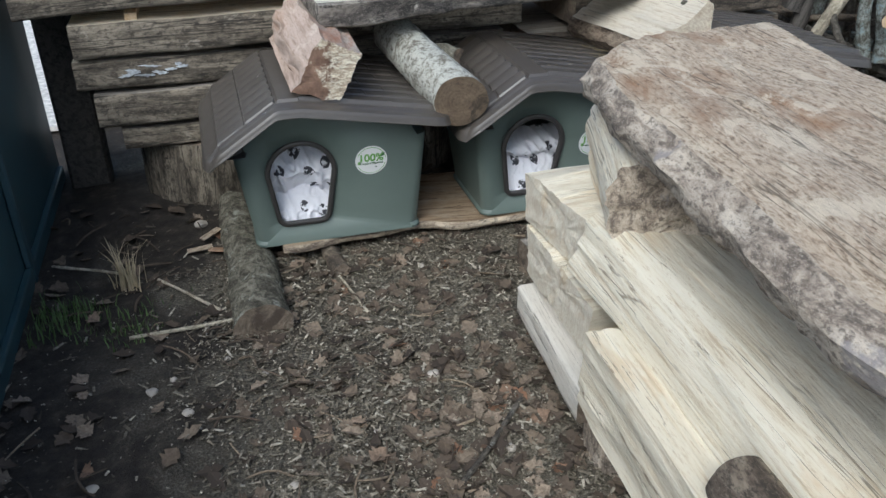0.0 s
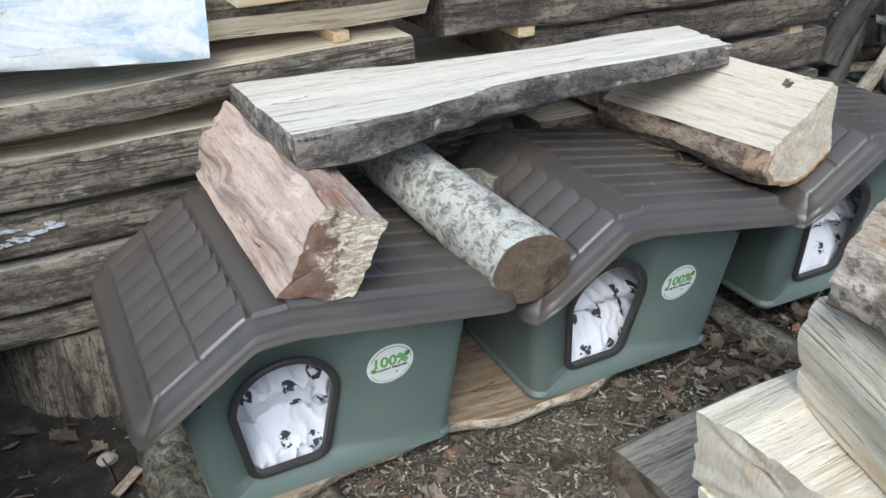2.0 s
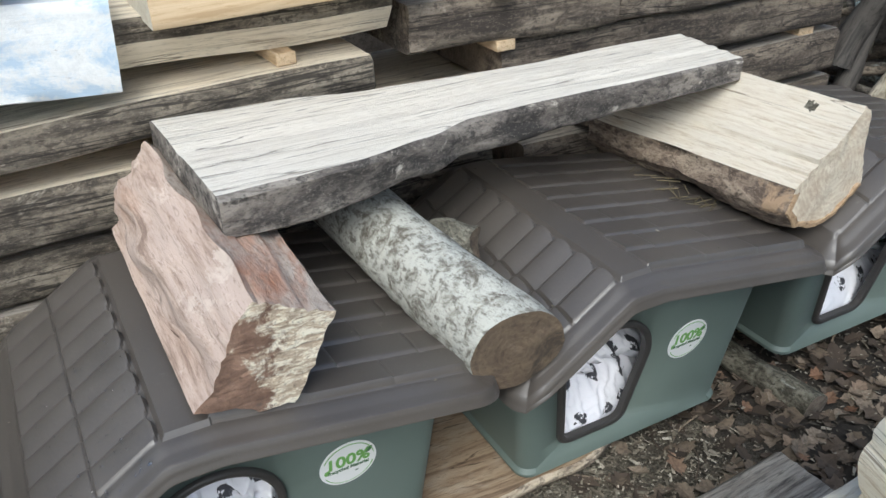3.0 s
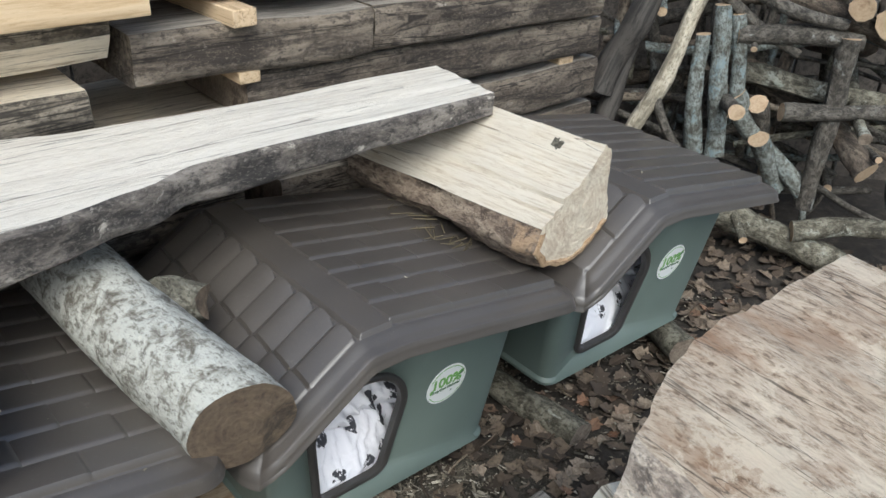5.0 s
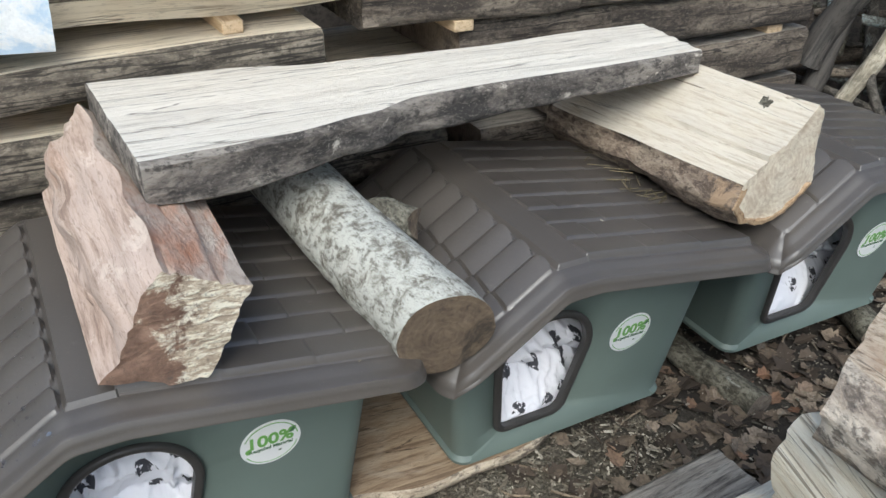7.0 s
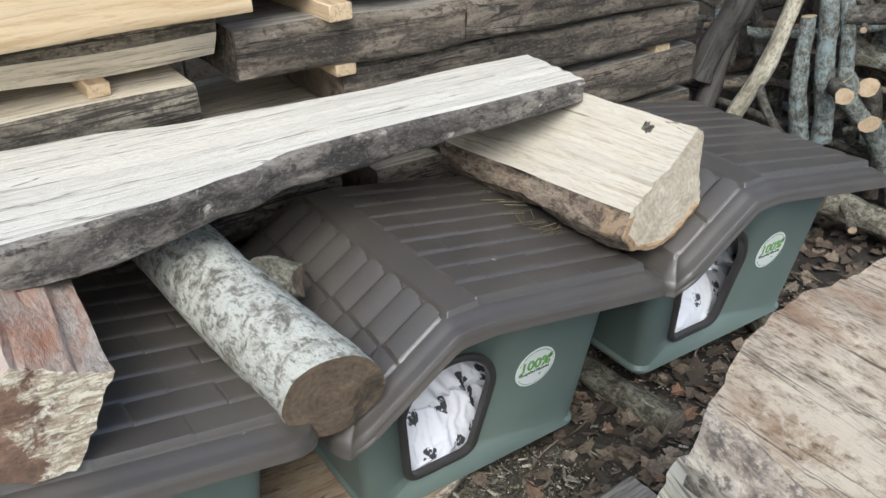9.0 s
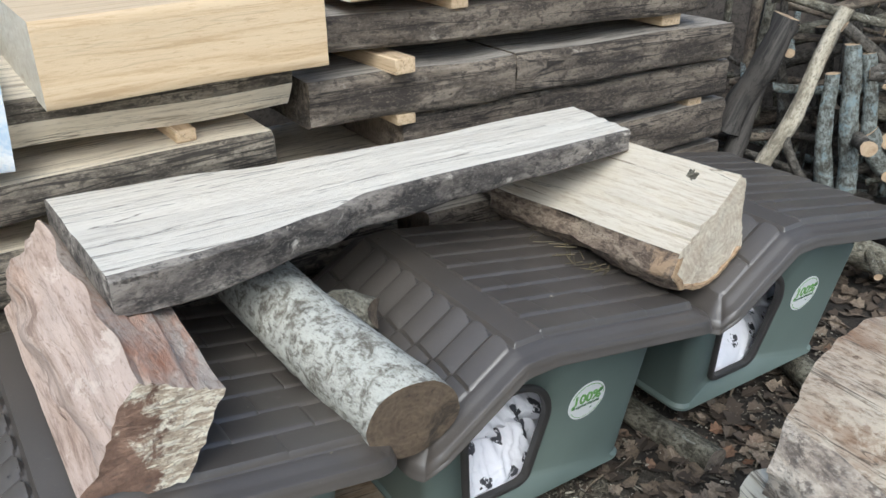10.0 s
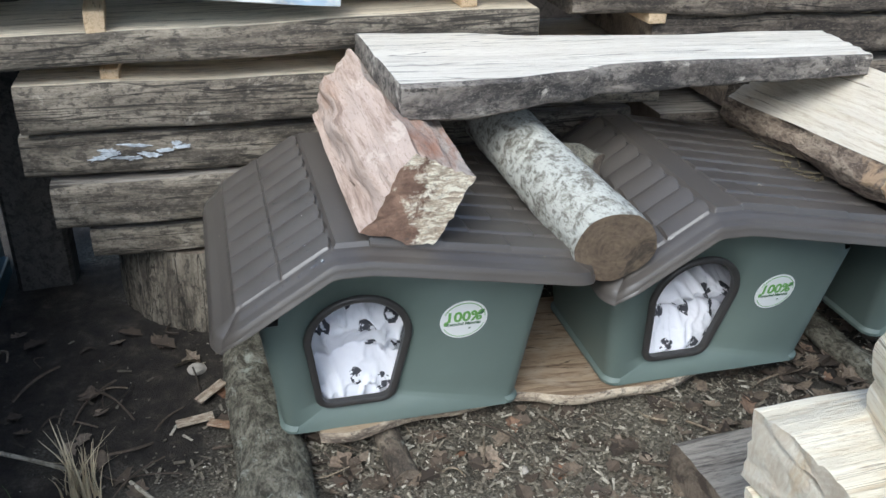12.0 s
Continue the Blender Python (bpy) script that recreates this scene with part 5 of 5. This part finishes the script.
def chip(r):
    ln = 0.002 + 0.0045 * r.random() + 0.026 * r.random() ** 9
    wd, h = min(0.006, ln * r.uniform(0.18, 0.7)), r.uniform(0.0006, 0.002)
    k = r.uniform(0.2, 1)
    v = [(-ln / 2, -wd / 2, 0), (ln / 2, -wd * k / 2, 0), (ln / 2, wd * k / 2, 0), (-ln / 2, wd / 2, 0), (-ln / 2, -wd / 2, h), (ln / 2, -wd * k / 2, h * k), (ln / 2, wd * k / 2, h * k), (-ln / 2, wd / 2, h)]
    return v, [(4, 5, 6, 7), (0, 1, 5, 4), (1, 2, 6, 5), (2, 3, 7, 6), (3, 0, 4, 7)]


def twig(r):
    ln, rad = r.uniform(0.03, 0.13), r.uniform(0.0012, 0.0032)
    b1, b2 = r.uniform(-0.02, 0.02), r.uniform(0, 0.008)
    v, f = [], []
    n = 5
    for i in range(n + 1):
        q = i / n
        c = ((q - 0.5) * ln, b1 * math.sin(q * 3.1), b2 * math.sin(q * 3.1) + rad)
        for j in range(5):
            a = 2 * math.pi * j / 5
            v.append((c[0], c[1] + rad * math.cos(a), c[2] + rad * math.sin(a)))
    for i in range(n):
        for j in range(5):
            f.append((i * 5 + j, i * 5 + (j + 1) % 5, (i + 1) * 5 + (j + 1) % 5, (i + 1) * 5 + j))
    return v, f


scatter("leaf_litter", 4800, oak_leaf, M_LEAF, (-0.5, 2.7, 0.5, 2.75), "brown dead oak leaves scattered on the soil", "leaves", 1,
        want=lambda x, y: 1.0 if x > 1.1 else (0.9 if (x > 0.35 and y < 1.7) else (0.10 if x < 0.1 else 0.38)))
scatter("wood_chips", 56000, chip, M_CHIP, (-0.5, 2.2, 0.5, 2.7), "pale wood chips and sawdust on the soil", "wood chips", 2, 0.003,
        want=lambda x, y: (0.9 if x < 1.2 and y < 2.25 else 0.16) * min(1.0, max(0.05, (x + 0.14 + 0.22 * noise.noise(Vector((x * 3, y * 3, 7)))) / 0.34)))
scatter("twig_litter", 420, twig, M_TWIGS, (-0.5, 2.4, 0.5, 2.7), "thin dry twigs scattered on the soil", "twigs", 3)


def grass_tuft(name, x, y, count, height, spread, mat, label, seed):
    r = random.Random(seed)
    bm = bmesh.new()
    for _ in range(count):
        a, lean = r.uniform(0, 6.28), r.uniform(0.02, 0.6)
        h, w = height * r.uniform(0.5, 1.0), r.uniform(0.0012, 0.003)
        ox, oy = r.gauss(0, spread), r.gauss(0, spread)
        prev = None
        for i in range(5):
            q = i / 4
            c = Vector((ox + math.cos(a) * lean * h * q * q, oy + math.sin(a) * lean * h * q * q, h * q * (1 - 0.25 * lean * q)))
            s = Vector((-math.sin(a), math.cos(a), 0)) * w * (1 - 0.85 * q)
            cur = (bm.verts.new(c - s), bm.verts.new(c + s))
            if prev:
                bm.faces.new((prev[0], prev[1], cur[1], cur[0]))
            prev = cur
    t = part(name, bm, mat, None)
    t.matrix_basis = pose(x, y, ground_z(x, y) - 0.003)
    tagged(t, label, "grass", kind="stuff")


grass_tuft("dry_grass", -0.215, 2.19, 60, 0.15, 0.016, M_GRASSDRY, "tuft of dry straw-coloured grass stalks", 4)
straw = random.Random(9)
for k in range(30):
    x0, y0 = 1.206 + straw.uniform(-0.025, 0.03), 2.40 + straw.uniform(-0.13, 0.09)
    a = straw.uniform(2.6, 4.6)
    zz = roof_z(x0 - 0.65) + 0.015
    log_thing("straw", (x0, y0, zz), (x0 + 0.045 * math.cos(a), y0 + 0.045 * math.sin(a), roof_z(x0 + 0.045 * math.cos(a) - 0.65) + 0.015), circle(0.0010, 6, 'b', 1.0, 0.0, 1),
              wood_set(M_STRAW, M_STRAW, M_STRAW), "thin dry straw caught under a log on the roof", "straw", "straw on the roof", seed=120 + k, step=0.004, rough=0.0001, sway=0.016)
grass_tuft("green_grass", -0.36, 2.08, 190, 0.055, 0.05, M_GRASSGREEN, "low patch of green grass by the wall", 5)
grass_tuft("green_grass", -0.20, 1.98, 120, 0.035, 0.05, M_GRASSGREEN, "sparse green grass on dark soil", 6)
for k, (a, b, r) in enumerate([((-0.20, 1.93, 0.06), (0.06, 1.95, 0.055), 0.005), ((-0.14, 2.20, 0.06), (0.02, 2.00, 0.06), 0.004), ((-0.42, 2.35, 0.06), (-0.22, 2.22, 0.07), 0.004),
                               ((0.33, 2.06, 0.06), (0.37, 1.88, 0.055), 0.004), ((0.42, 1.25, 0.06), (0.62, 1.45, 0.055), 0.006)]):
    log_thing("twig", a, b, circle(r, 8, 'b', 1.0, 0.1, k), wood_set(M_WHITESTICK, M_WHITESTICK if k != 4 else M_TWIG, M_ENDOLD), "thin dry twig lying on the soil", "twig", "twigs on the soil",
              seed=90 + k, step=0.01, rough=0.0004, sway=0.01)
for k, (x, y, yaw) in enumerate([(-0.02, 2.40, 40), (0.0, 2.33, -30), (0.06, 2.28, 100), (-0.06, 2.34, 10)]):
    log_thing("bark_chip", (x, y, 0.058), (x + 0.07 * math.cos(radians(yaw)), y + 0.07 * math.sin(radians(yaw)), 0.062), rect(0.022, 0.006, "wwww", 0.002),
              wood_set(M_SLABTOP, M_SLABTOP, M_ENDOLD), "flat brown splinter of bark on the soil", "bark chip", "bark chips on the soil", seed=100 + k, step=0.006, rough=0.001)


# ---- bits on the roofs ----
def roof_bits():
    r = random.Random(8)
    verts, faces = [], []
    for dx, dy, dz, yaw in HOUSES:
        for _ in range(26):
            x, y = r.uniform(RX0 + 0.02, RX1 - 0.02), r.uniform(RY0 + 0.02, RY1 - 0.05)
            pv, pf = chip(r)
            k = r.uniform(0.25, 0.55)
            m = pose(x + dx, y + dy, roof_z(x) + tile_relief(x, y) + 0.001 + dz, r.uniform(-10, 10), r.uniform(-10, 10), r.uniform(0, 360))
            n0 = len(verts)
            verts += [tuple(m @ (Vector(q) * k)) for q in pv]
            faces += [tuple(i + n0 for i in f) for f in pf]
    me = bpy.data.meshes.new("sawdust_bits")
    me.from_pydata(verts, [], faces)
    me.materials.append(M_CHIP)
    tagged(new("sawdust_bits", me), "tiny pale wood bits lying on the roofs", "wood chips", kind="stuff")


roof_bits()


def water_drops():
    r = random.Random(15)
    bm = bmesh.new()
    for _ in range(170):
        x, y = 0.065 + 0.135 * r.random() ** 0.7, 2.085 + 0.30 * r.random() ** 1.6
        q = 0.0009 + 0.0022 * r.random() ** 3
        m = Matrix.Translation((x, y, roof_z(x) + tile_relief(x, y) + q * 0.25)) @ Matrix.Diagonal((q, q * r.uniform(0.8, 1.3), q * 0.6, 1))
        bmesh.ops.create_icosphere(bm, subdivisions=1, radius=1.0, matrix=m)
    d = part("water_drops", bm, M_DROP, None, angle=180)
    tagged(d, "clear water drops beaded on the brown roof", "water drops", kind="stuff")


water_drops()
